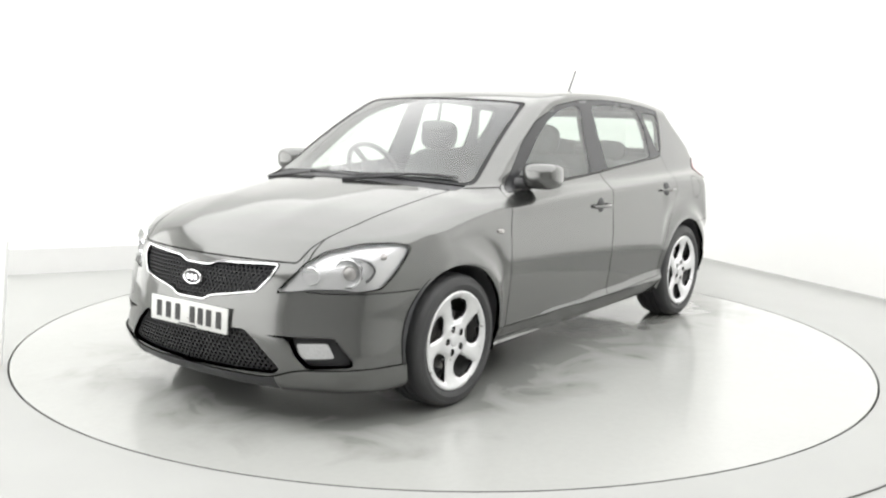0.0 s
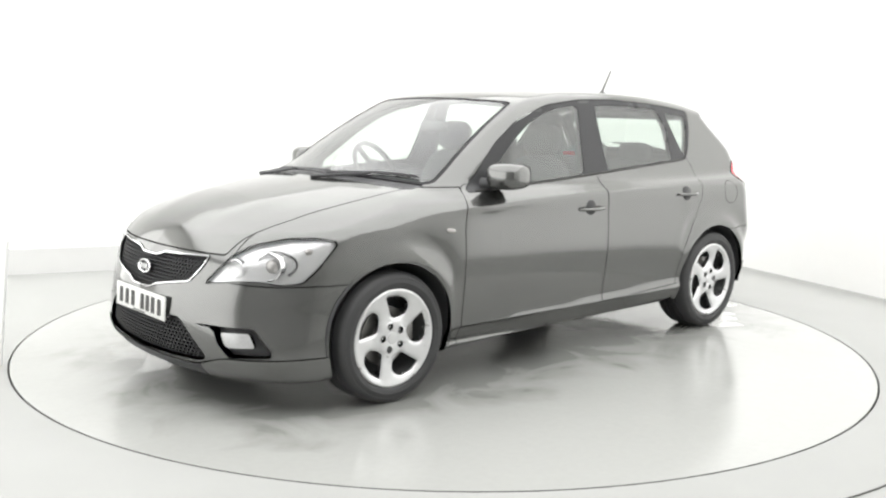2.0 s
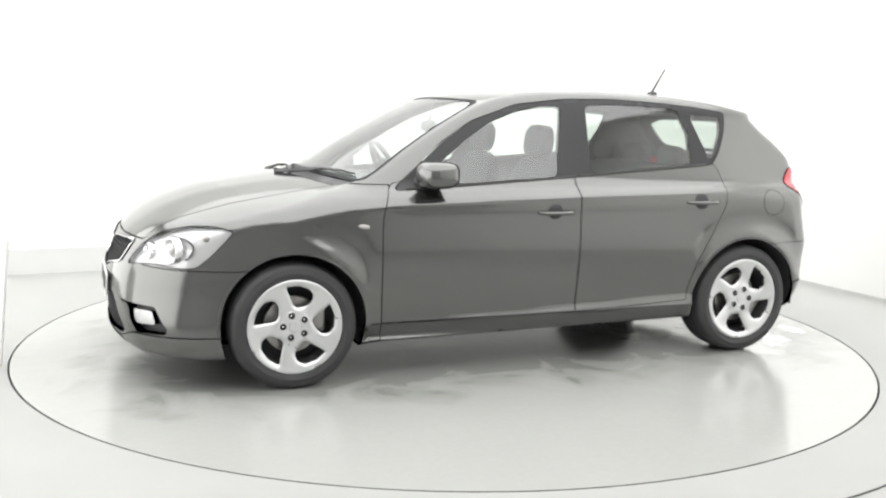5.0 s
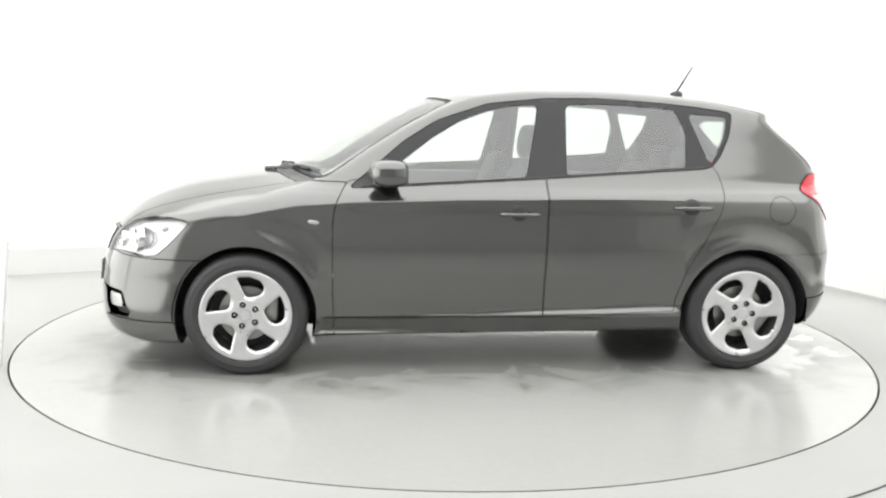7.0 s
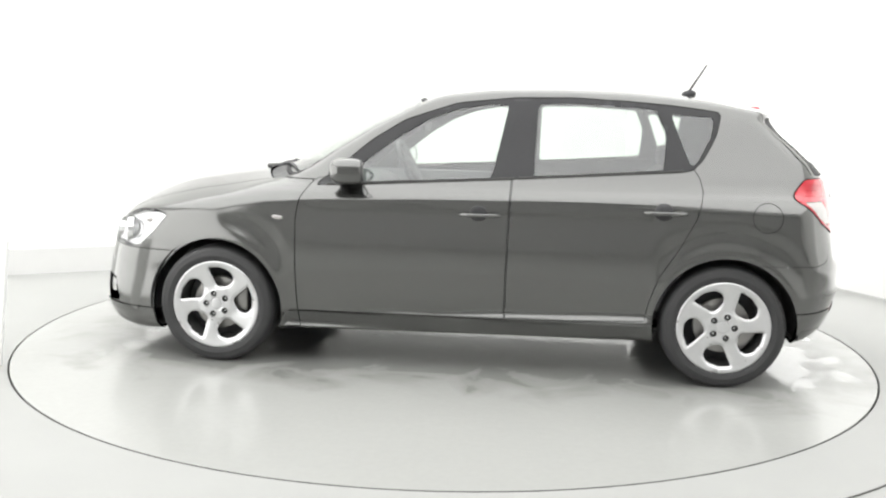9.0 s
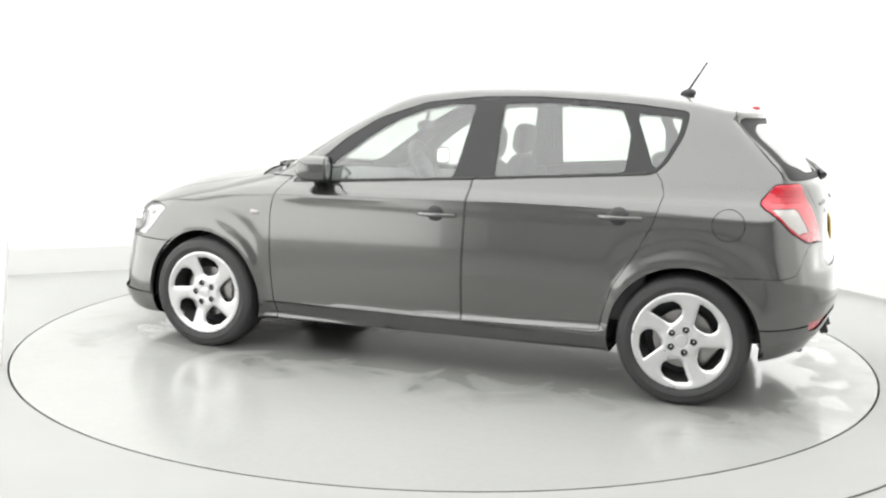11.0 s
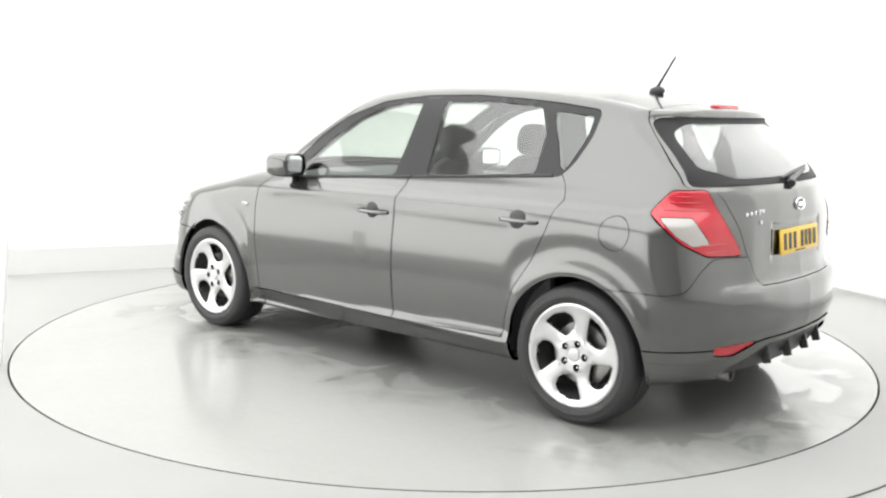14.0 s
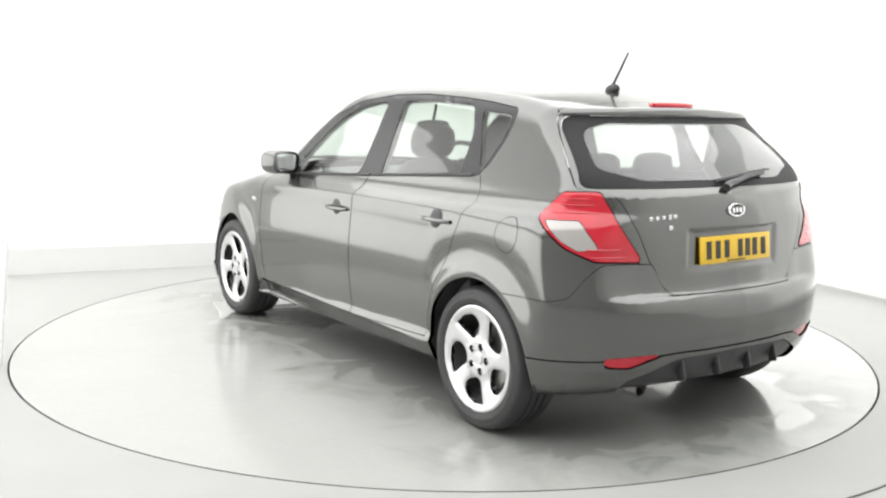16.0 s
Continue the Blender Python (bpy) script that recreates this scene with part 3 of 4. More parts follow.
# windscreen, cowl
xs = lambda p: X(p) + SHIFT(X(p)) * Y(p) ** 2


def screen(p):
    a = smax(W_(p) - (0.545 + 0.19 * (X(p) - 0.19)), smax(0.32 - xs(p), xs(p) - 1.13, 0.05), 0.06)
    return np.maximum(a, 0.9 - Z(p))


pane, rest = cut(rest, screen, 0.004)
pane, band = cut(pane, lambda p: screen(p) + 0.024, 0.0005)
ob = shell("windscreen", pane, car, SCREEN, SCREEN, 0, lift=-0.003)
ob.visible_shadow = False
shell("windscreen_border", band, car, FRIT, INNER, 0.012, lift=-0.003)
cowl, rest = cut(rest, lambda p: np.maximum(np.maximum(1.12 - xs(p), xs(p) - 1.215), np.maximum(W_(p) - 0.66, 0.9 - Z(p))), 0.004)
shell("cowl", cowl, car, BLACK, INNER, 0.02, lift=-0.008)

# rear window
back_glass = lambda p: np.maximum(smax(W_(p) - (0.71 - 0.38 * (Z(p) - 1.085)), smax(1.08 - Z(p), Z(p) - 1.364, 0.03), 0.05), X(p) + 1.3)
pane, rest = cut(rest, back_glass, 0.004)
pane, band = cut(pane, lambda p: back_glass(p) + 0.028 + 0.04 * step(0.4, 0.6, W_(p)), 0.0005)
ob = shell("rear_window", pane, car, GLASS_DARK, GLASS_DARK, 0, lift=-0.002)
ob.visible_shadow = False
shell("rear_window_border", band, car, FRIT, INNER, 0.012, lift=-0.002)

# bonnet
BONNET_Y = curve((0.85, 0.67), (0.95, 0.655), (1.26, 0.61), (1.67, 0.59), (1.98, 0.515), (2.2, 0.45))
bonnet, rest = cut(rest, lambda p: np.maximum(np.maximum(W_(p) - BONNET_Y(X(p)), 1.22 - xs(p)), np.maximum(0.715 - 0.0 * W_(p) - Z(p), 0.9 - X(p))), 0.006)
shell("bonnet", bonnet, car, PAINT)

# head lamps: outline by bearing about the front corner, and height
fa = lambda p: np.arctan2(W_(p), X(p) - 1.2)
HEAD = rounded([(0.478, 0.588), (0.655, 0.612), (0.76, 0.612), (0.845, 0.6), (0.945, 0.607), (1.02, 0.672), (1.118, 0.782), (1.01, 0.8), (0.87, 0.797), (0.70, 0.765), (0.605, 0.715)], 0.02, 3)
head, rest = cut(rest, lambda p: np.maximum(outline(HEAD, fa(p), Z(p)) * 0.85, 1.3 - X(p)), 0.0032)
# tail lamps
ra = lambda p: np.arctan2(W_(p), -(X(p) + 1.2))
TAIL_L = rounded([(1.085, 0.968), (0.985, 1.066), (0.82, 1.068), (0.725, 0.93), (0.615, 0.79), (0.83, 0.797), (0.95, 0.85)], 0.02, 3)
tail, rest = cut(rest, lambda p: np.maximum(outline(TAIL_L, ra(p), Z(p)) * 0.85, X(p) + 1.3), 0.005)
# grille, lower intake, fog-lamp pockets
sym = lambda half: half + [(-a, b) for a, b in reversed(half) if a > 0.001]
GRILLE = rounded(sym([(0.0, 0.676), (0.075, 0.676), (0.125, 0.694), (0.445, 0.708), (0.425, 0.65), (0.37, 0.585), (0.135, 0.545), (0.085, 0.522), (0.0, 0.522)]), 0.015, 3)
INTAKE = rounded(sym([(0.0, 0.425), (0.33, 0.425), (0.39, 0.38), (0.505, 0.268), (0.47, 0.245), (0.0, 0.228)]), 0.015, 3)
FOG = rounded([(0.43, 0.414), (0.70, 0.41), (0.765, 0.305), (0.76, 0.285), (0.615, 0.278), (0.565, 0.335), (0.54, 0.392)], 0.01, 3)
front = lambda poly, fold=False: (lambda p: np.maximum(outline(poly, W_(p) if fold else Y(p), Z(p)), 1.5 - X(p)))
grille, rest = cut(rest, front(GRILLE), 0.003)
intake, rest = cut(rest, front(INTAKE), 0.003)
fog, rest = cut(rest, front(FOG, True), 0.003)
# bumpers
BUMP_F = curve((0, 0.8), (0.5, 0.8), (0.58, 0.602), (0.95, 0.588))
bumper, rest = cut(rest, lambda p: np.maximum(Z(p) - BUMP_F(W_(p)), 1.36 - X(p)), 0.005)
lip, bumper = cut(bumper, lambda p: Z(p) - 0.225 - 0.05 * step(0.4, 0.62, W_(p)), 0.004)
front_bumper = shell("front_bumper", bumper, car, PAINT)
splitter, lip = cut(lip, lambda p: W_(p) - 0.47, 0.003)
for s, n in SIDES:
    shell("front_lip", half_of(lip, lambda p: -s * Y(p)), front_bumper, PAINT, lift=0.008, label="body-coloured lip spoiler")
shell("splitter", splitter, front_bumper, BLACK, lift=0.004, label="black lower splitter")
BUMP_R = curve((0, 0.653), (0.38, 0.655), (0.41, 0.69), (0.465, 0.782), (0.66, 0.787), (0.74, 0.74), (0.82, 0.655), (0.95, 0.63))
bumper, rest = cut(rest, lambda p: np.maximum(Z(p) - BUMP_R(W_(p)), X(p) + 1.36), 0.0032)
REFL = rounded([(0.40, 0.424), (0.67, 0.412), (0.665, 0.374), (0.56, 0.366)], 0.012, 3)
refl, bumper = cut(bumper, lambda p: np.maximum(outline(REFL, W_(p), Z(p)), X(p) + 1.5), 0.003)
DIFF = rounded(sym([(0.0, 0.405), (0.34, 0.395), (0.44, 0.355), (0.56, 0.305), (0.57, 0.1), (0.0, 0.1)]), 0.02, 3)
diff, bumper = cut(bumper, lambda p: np.maximum(outline(DIFF, Y(p), Z(p)), X(p) + 1.5), 0.004)
skirt, bumper = cut(bumper, lambda p: Z(p) - 0.402 - 0.02 * step(0.62, 0.3, W_(p)), 0.004)
rear_bumper = shell("rear_bumper", bumper, car, PAINT)
shell("rear_skirt", skirt, rear_bumper, PAINT, lift=0.005, label="body-coloured lower skirt")
shell("diffuser", diff, rear_bumper, BLACK, lift=-0.012, label="black lower diffuser")
for s, _ in SIDES:
    shell("reflector", half_of(refl, lambda p: -s * Y(p)), rear_bumper, RED, lift=-0.002, label="red bumper reflector")

# wings, doors, flap
DOOR_X = curve((0.1, 0.87), (0.3, 0.882), (0.536, 0.889), (0.77, 0.889), (0.87, 0.876), (0.96, 0.835), (1.1, 0.72))
wing, rest = cut(rest, lambda p: np.maximum(np.maximum(DOOR_X(Z(p)) - X(p), Z(p) - 0.99), np.maximum(0.55 - W_(p), 0.2 - Z(p))), 0.005)
for s, n in SIDES:
    shell("front_wing", half_of(wing, lambda p: -s * Y(p)), car, PAINT)
F_DOOR = [(0.885, 0.30), (0.892, 0.536), (0.892, 0.77), (0.879, 0.872), (0.838, 0.96), (0.8, 1.0), (-0.23, 1.1), (-0.221, 0.787), (-0.214, 0.489), (-0.214, 0.302)]
R_DOOR = [(-0.221, 0.302), (-0.221, 0.489), (-0.228, 0.787), (-0.237, 1.1), (-1.135, 1.12), (-1.18, 1.055), (-1.197, 0.99), (-1.163, 0.86), (-1.087, 0.709), (-0.99, 0.558), (-0.945, 0.42), (-0.93, 0.33)]
doors = {}
for name, poly in (("front_door", F_DOOR), ("rear_door", R_DOOR)):
    d, rest = cut(rest, lambda p: np.maximum(outline(poly, X(p), Z(p)), 0.66 - W_(p)), 0.0035)
    for s, n in SIDES:
        doors[name, n] = shell(name, half_of(d, lambda p: -s * Y(p)), car, PAINT, INNER, 0.03)
flap, rest = cut(rest, lambda p: np.where(Y(p) > 0.4, np.hypot(X(p) + 1.505, Z(p) - 0.875) - 0.073, 1.0), 0.003)
shell("fuel_flap", flap, car, PAINT)
# tailgate
GATE_Y = curve((0.6, 0.37), (0.655, 0.372), (0.69, 0.412), (0.785, 0.468), (0.93, 0.532), (1.055, 0.6), (1.078, 0.719), (1.37, 0.612), (1.5, 0.565))
gate, rest = cut(rest, lambda p: np.maximum(W_(p) - GATE_Y(Z(p)), X(p) + 1.49), 0.0035)
tailgate = shell("tailgate", gate, car, PAINT)
shell("body_shell", rest, car, PAINT, label="dark grey roof, pillars, sills and rear quarters")


# ---- lamps ----
def first_hit(y, z, x0, dx):
    """Where a line along x from x0 meets the skin at that y and z."""
    q = x0 + dx * np.arange(0, 1.6, 0.002)
    f = skin(q, np.full_like(q, y), np.full_like(q, z))
    return float(q[np.argmax(f < 0)])


def aim(p, d):
    """A pose at p whose y axis points along d."""
    return Matrix.Translation(p) @ Vector(d).to_track_quat("Y", "Z").to_matrix().to_4x4()


for s, n in SIDES:
    patch = half_of(head, lambda p: -s * Y(p))
    lamp = shell("headlamp", patch, car, LENS, LENS, 0, label="clear headlamp with chrome reflectors and a projector")
    lamp.visible_shadow = False
    shell("lamp_bowl", patch, lamp, REFLECTOR, REFLECTOR, 0.02, front=False)
    bm = bmesh.new()
    for (y, z, r, back) in ((0.695, 0.678, 0.06, 0.02), (0.575, 0.664, 0.038, 0.02)):
        bm = bmesh.new()
        c = Vector((first_hit(y, z, 2.3, -1) - back, s * y, z))
        add_lathe(bm, [(r * 0.55, -0.03), (r * 0.8, -0.012), (r * 0.97, 0.004), (r, 0.012), (r * 1.07, 0.01), (r * 1.1, -0.02)], 32, aim(c, (0.92, s * 0.34, 0.05)))
        part("reflector_ring", bm, CHROME, lamp, "chrome reflector ring")
    bm = bmesh.new()
    c = Vector((first_hit(0.695, 0.678, 2.3, -1) - 0.03, s * 0.695, 0.678))
    add_blob(bm, (0.064, 0.05, 0.064), aim(c, (0.92, s * 0.34, 0.05)), 2.0, 24, 14)
    part("projector", bm, STEEL, lamp, "dark glass projector lens")
    # dark arc that parts the indicator from the main bowl
    bm = bmesh.new()
    pts = []
    for k in range(15):
        a = radians(115 - 150 * k / 14)
        y, z = 0.69 + 0.08 * math.cos(a), 0.678 + 0.062 * math.sin(a)
        pts.append((first_hit(y, z, 2.3, -1) - 0.01, s * y, z))
    add_tube(bm, pts, [0.003] + [0.005] * 13 + [0.008], 8)
    part("divider", bm, INNER, lamp, "dark arc between the bowl and the indicator")
    bm = bmesh.new()
    c = Vector((first_hit(0.775, 0.74, 2.3, -1) - 0.03, s * 0.765, 0.74))
    add_blob(bm, (0.03, 0.05, 0.03), aim(c, (0.8, s * 0.5, 0.1)), 2.0, 14, 10)
    part("indicator_bulb", bm, CLEAR, lamp)
    # tail lamp: red lens with a pale window, set in a dark bowl
    patch = half_of(tail, lambda p: -s * Y(p))
    CLEAR_L = rounded([(1.045, 0.955), (0.90, 0.955), (0.81, 0.845), (0.90, 0.84), (0.97, 0.88)], 0.01, 3)
    win, red = cut(patch, lambda p: outline(CLEAR_L, ra(p), Z(p)) * 0.85, 0.002)
    lamp = shell("tail_lamp", red, car, RED, RED, 0.02, lift=0.004, label="red tail lamp with a pale window")
    shell("clear_window", win, lamp, CLEAR, CLEAR, 0.02, lift=0.003, label="pale reversing and indicator window")
    for z in (0.815, 0.845, 0.985, 1.015, 1.04):
        bm = bmesh.new()
        pts = []
        for k in range(15):
            a0 = 0.685 + (z - 0.79) * 0.72
            a1 = min(a0 + (0.14 if z < 0.9 else 0.2), 1.04 - max(z - 0.968, 0) * 1.02)
            a = a0 + (a1 - a0) * k / 14
            d = Vector((-math.cos(a), math.sin(a)))
            q = np.arange(0.2, 1.1, 0.002)
            f = skin(-1.2 + d.x * q, d.y * q, np.full_like(q, z))
            t = float(q[np.argmax(f > 0)]) + 0.003
            pts.append((-1.2 + d.x * t, s * d.y * t, z))
        add_tube(bm, pts, 0.0035, 6)
        part("lens_rib", bm, RED, lamp)

    # fog-lamp pocket
    patch = half_of(fog, lambda p: -s * Y(p))
    pocket = shell("fog_pocket", patch, front_bumper, BLACK, BLACK, 0.045, front=False, label="black fog-lamp pocket")
    FOG_L = rounded([(0.565, 0.386), (0.682, 0.39), (0.71, 0.33), (0.70, 0.324), (0.60, 0.318), (0.585, 0.335)], 0.012, 3)
    lens, _ = cut(finer(patch), front(FOG_L, True), 0.001)
    shell("fog_lamp", lens, pocket, FOG_MAT, REFLECTOR, 0.03, lift=-0.014, label="clear rectangular fog lamp")

# ---- grille with chrome surround and honeycomb, lower intake ----
def hexes(size, bar, tilt=0.0):
    def s(p):
        u, v = Y(p) / size, Z(p) / size * 1.25
        best = np.full(len(p), 9.0)
        h = math.sqrt(3)
        for oy, oz in ((0, 0), (0.5, h / 2)):
            a, b = u - oy, v - oz
            a, b = a - np.round(a), b - h * np.round(b / h)
            best = np.minimum(best, np.maximum(np.abs(a), 0.5 * np.abs(a) + h / 2 * np.abs(b)))
        return (0.5 - bar / size / 2 - best) * -size
    return s


g_s = front(GRILLE)
ring, inner_g = cut(grille, lambda p: -(g_s(p) + 0.0068), 0.001)
grille_ob = shell("grille", ring, car, CHROME, CHROME, 0.02, lift=0.006, label="black honeycomb grille in a chrome surround")
shell("grille_back", inner_g, grille_ob, BLACK, BLACK, 0.045, front=False)
comb = half_of(finer(inner_g, 3), lambda p: -hexes(0.023, 0.007)(p))
shell("honeycomb", comb, grille_ob, FRIT, BLACK, 0.008, lift=-0.008)
intake_ob = shell("lower_intake", intake, front_bumper, BLACK, BLACK, 0.07, front=False, label="wide black lower intake")
comb = half_of(finer(intake, 3), lambda p: -hexes(0.026, 0.009)(p))
shell("honeycomb", comb, intake_ob, FRIT, BLACK, 0.01, lift=-0.02)


def badge(parent, p, d, w, h):
    """An oval chrome badge with a dark field and a plain bar."""
    m = aim(p, d)
    b = bmesh.new()
    rings = []
    for k, y in ((1.0, 0.0), (1.0, 0.006), (0.93, 0.009), (0.8, 0.007), (0.78, 0.004)):
        rings.append([b.verts.new(m @ Vector((w / 2 * k * math.cos(t), y, h / 2 * k * math.sin(t)))) for t in (2 * math.pi * i / 40 for i in range(40))])
    for r, q in zip(rings, rings[1:]):
        for i in range(40):
            b.faces.new((r[i], r[(i + 1) % 40], q[(i + 1) % 40], q[i]))
    ob = part("badge", b, CHROME, parent, "oval chrome badge")
    b = bmesh.new()
    b.faces.new([b.verts.new(m @ Vector((w / 2 * 0.79 * math.cos(t), 0.0045, h / 2 * 0.79 * math.sin(t)))) for t in (2 * math.pi * i / 40 for i in range(40))])
    part("badge_field", b, GLOSS_BLACK, ob)
    b = bmesh.new()
    for u in (-0.2, 0.0, 0.2):
        add_box(b, (w * 0.13, 0.004, h * 0.36), m @ Matrix.Translation((u * w, 0.006, 0)))
    part("badge_bar", b, CHROME, ob)


badge(grille_ob, (first_hit(0, 0.612, 2.4, -1) + 0.004, 0, 0.612), (1, 0, 0.1), 0.125, 0.066)
badge(tailgate, (first_hit(0, 0.985, -2.4, 1) - 0.001, 0, 0.985), (-1, 0, 0.12), 0.11, 0.058)


def plate(parent, p, d, face, name, k=1.0):
    m = aim(p, d)
    b = bmesh.new()
    add_box(b, (0.52 * k, 0.008, 0.114), m, 0.003)
    ob = part("number_plate", b, face, parent, name)
    for u in (-0.205, -0.14, -0.085, -0.03, 0.07, 0.135, 0.2):
        b = bmesh.new()
        add_box(b, (0.034 * k, 0.003, 0.074), m @ Matrix.Translation((u * k, 0.0048, 0)))
        part("plate_bar", b, INK, ob, "plain dark bar")
    b = bmesh.new()
    add_box(b, (0.12, 0.003, 0.006), m @ Matrix.Translation((0, 0.0048, -0.049)))
    part("plate_footer", b, INK, ob)


plate(front_bumper, (2.163, 0, 0.448), (1, 0, 0.06), PLATE_WHITE, "white front number plate")
plate(tailgate, (-1.9605, 0, 0.825), (-1, 0, 0.1), PLATE_YELLOW, "yellow rear number plate", 0.87)
# plate bracket and lettering bars on the tailgate
bm = bmesh.new()
add_box(bm, (0.05, 0.5, 0.09), Matrix.Translation((2.128, 0, 0.447)), 0.01)
part("plate_bracket", bm, BLACK, front_bumper)
for k, (y, z, h) in enumerate(((0.46, 0.962, 0.016), (0.43, 0.964, 0.016), (0.40, 0.966, 0.016), (0.37, 0.968, 0.022), (0.345, 0.97, 0.016), (0.37, 0.925, 0.018))):
    bm = bmesh.new()
    add_box(bm, (0.006, 0.02, h), Matrix.Translation((first_hit(y, z, -2.4, 1) - 0.002, y, z)), 0.002, 1)
    part("model_bar", bm, ALLOY, tailgate, "small chrome model bar")
bm = bmesh.new()
add_blob(bm, (0.05, 0.27, 0.028), Matrix.Translation((-1.56, 0, 1.414)), 4, 24, 10)
part("high_brake_lamp", bm, RED, tailgate, "red high brake lamp in the spoiler")

# ---- wipers ----
def on_top(x, y):
    q = np.arange(1.6, 0.5, -0.002)
    f = skin(np.full_like(q, x), np.full_like(q, y), q)
    return float(q[np.argmax(f < 0)])


for y0, y1, xa, xb in ((-0.52, 0.12, 1.125, 1.2), (0.08, 0.6, 1.19, 0.975)):
    wiper = new("wiper")
    wiper.parent = car
    pts = []
    for k in range(13):
        t = k / 12
        x, y = xa + (xb - xa) * t, y0 + (y1 - y0) * t
        x = x - 0.02
        pts.append((x, y, on_top(x, y) + 0.01))
    bm = bmesh.new()
    add_tube(bm, pts, [0.005] + [0.008] * 11 + [0.005], 8)
    part("blade", bm, BLACK, wiper)
    bm = bmesh.new()
    add_tube(bm, [(xa + 0.075, y0 + 0.02, on_top(xa + 0.075, y0 + 0.02) + 0.01), ((xa + xb) / 2 + 0.02, (y0 + y1) / 2, on_top((xa + xb) / 2 + 0.02, (y0 + y1) / 2) + 0.02), pts[6]], [0.011, 0.008, 0.006], 8)
    part("arm", bm, BLACK, wiper)
wiper = new("rear_wiper")
wiper.parent = tailgate
rw = lambda y, z: Vector((first_hit(y, z, -2.4, 1) - 0.02, y, z))
bm = bmesh.new()
add_tube(bm, [rw(0.03, 1.075), rw(0.0, 1.09), rw(-0.16, 1.115), rw(-0.3, 1.128)], [0.02, 0.016, 0.012, 0.008], 10)
part("arm", bm, BLACK, wiper)
bm = bmesh.new()
add_tube(bm, [rw(0.07, 1.103), rw(-0.1, 1.12), rw(-0.36, 1.142)], [0.007, 0.013, 0.006], 8)
part("blade", bm, BLACK, wiper)

# ---- aerial ----
aerial = new("aerial")
aerial.parent = car
bm = bmesh.new()
add_blob(bm, (0.085, 0.045, 0.05), Matrix.Translation((-1.2, 0.012, 1.486)) @ Matrix.Rotation(radians(8), 4, "Y"), 2.2)
part("foot", bm, BLACK, aerial)
bm = bmesh.new()
add_tube(bm, [(-1.195, 0.012, 1.498), (-1.21, 0.012, 1.52), (-1.292, 0.012, 1.655)], [0.009, 0.007, 0.005], 8)
part("mast", bm, BLACK, aerial)

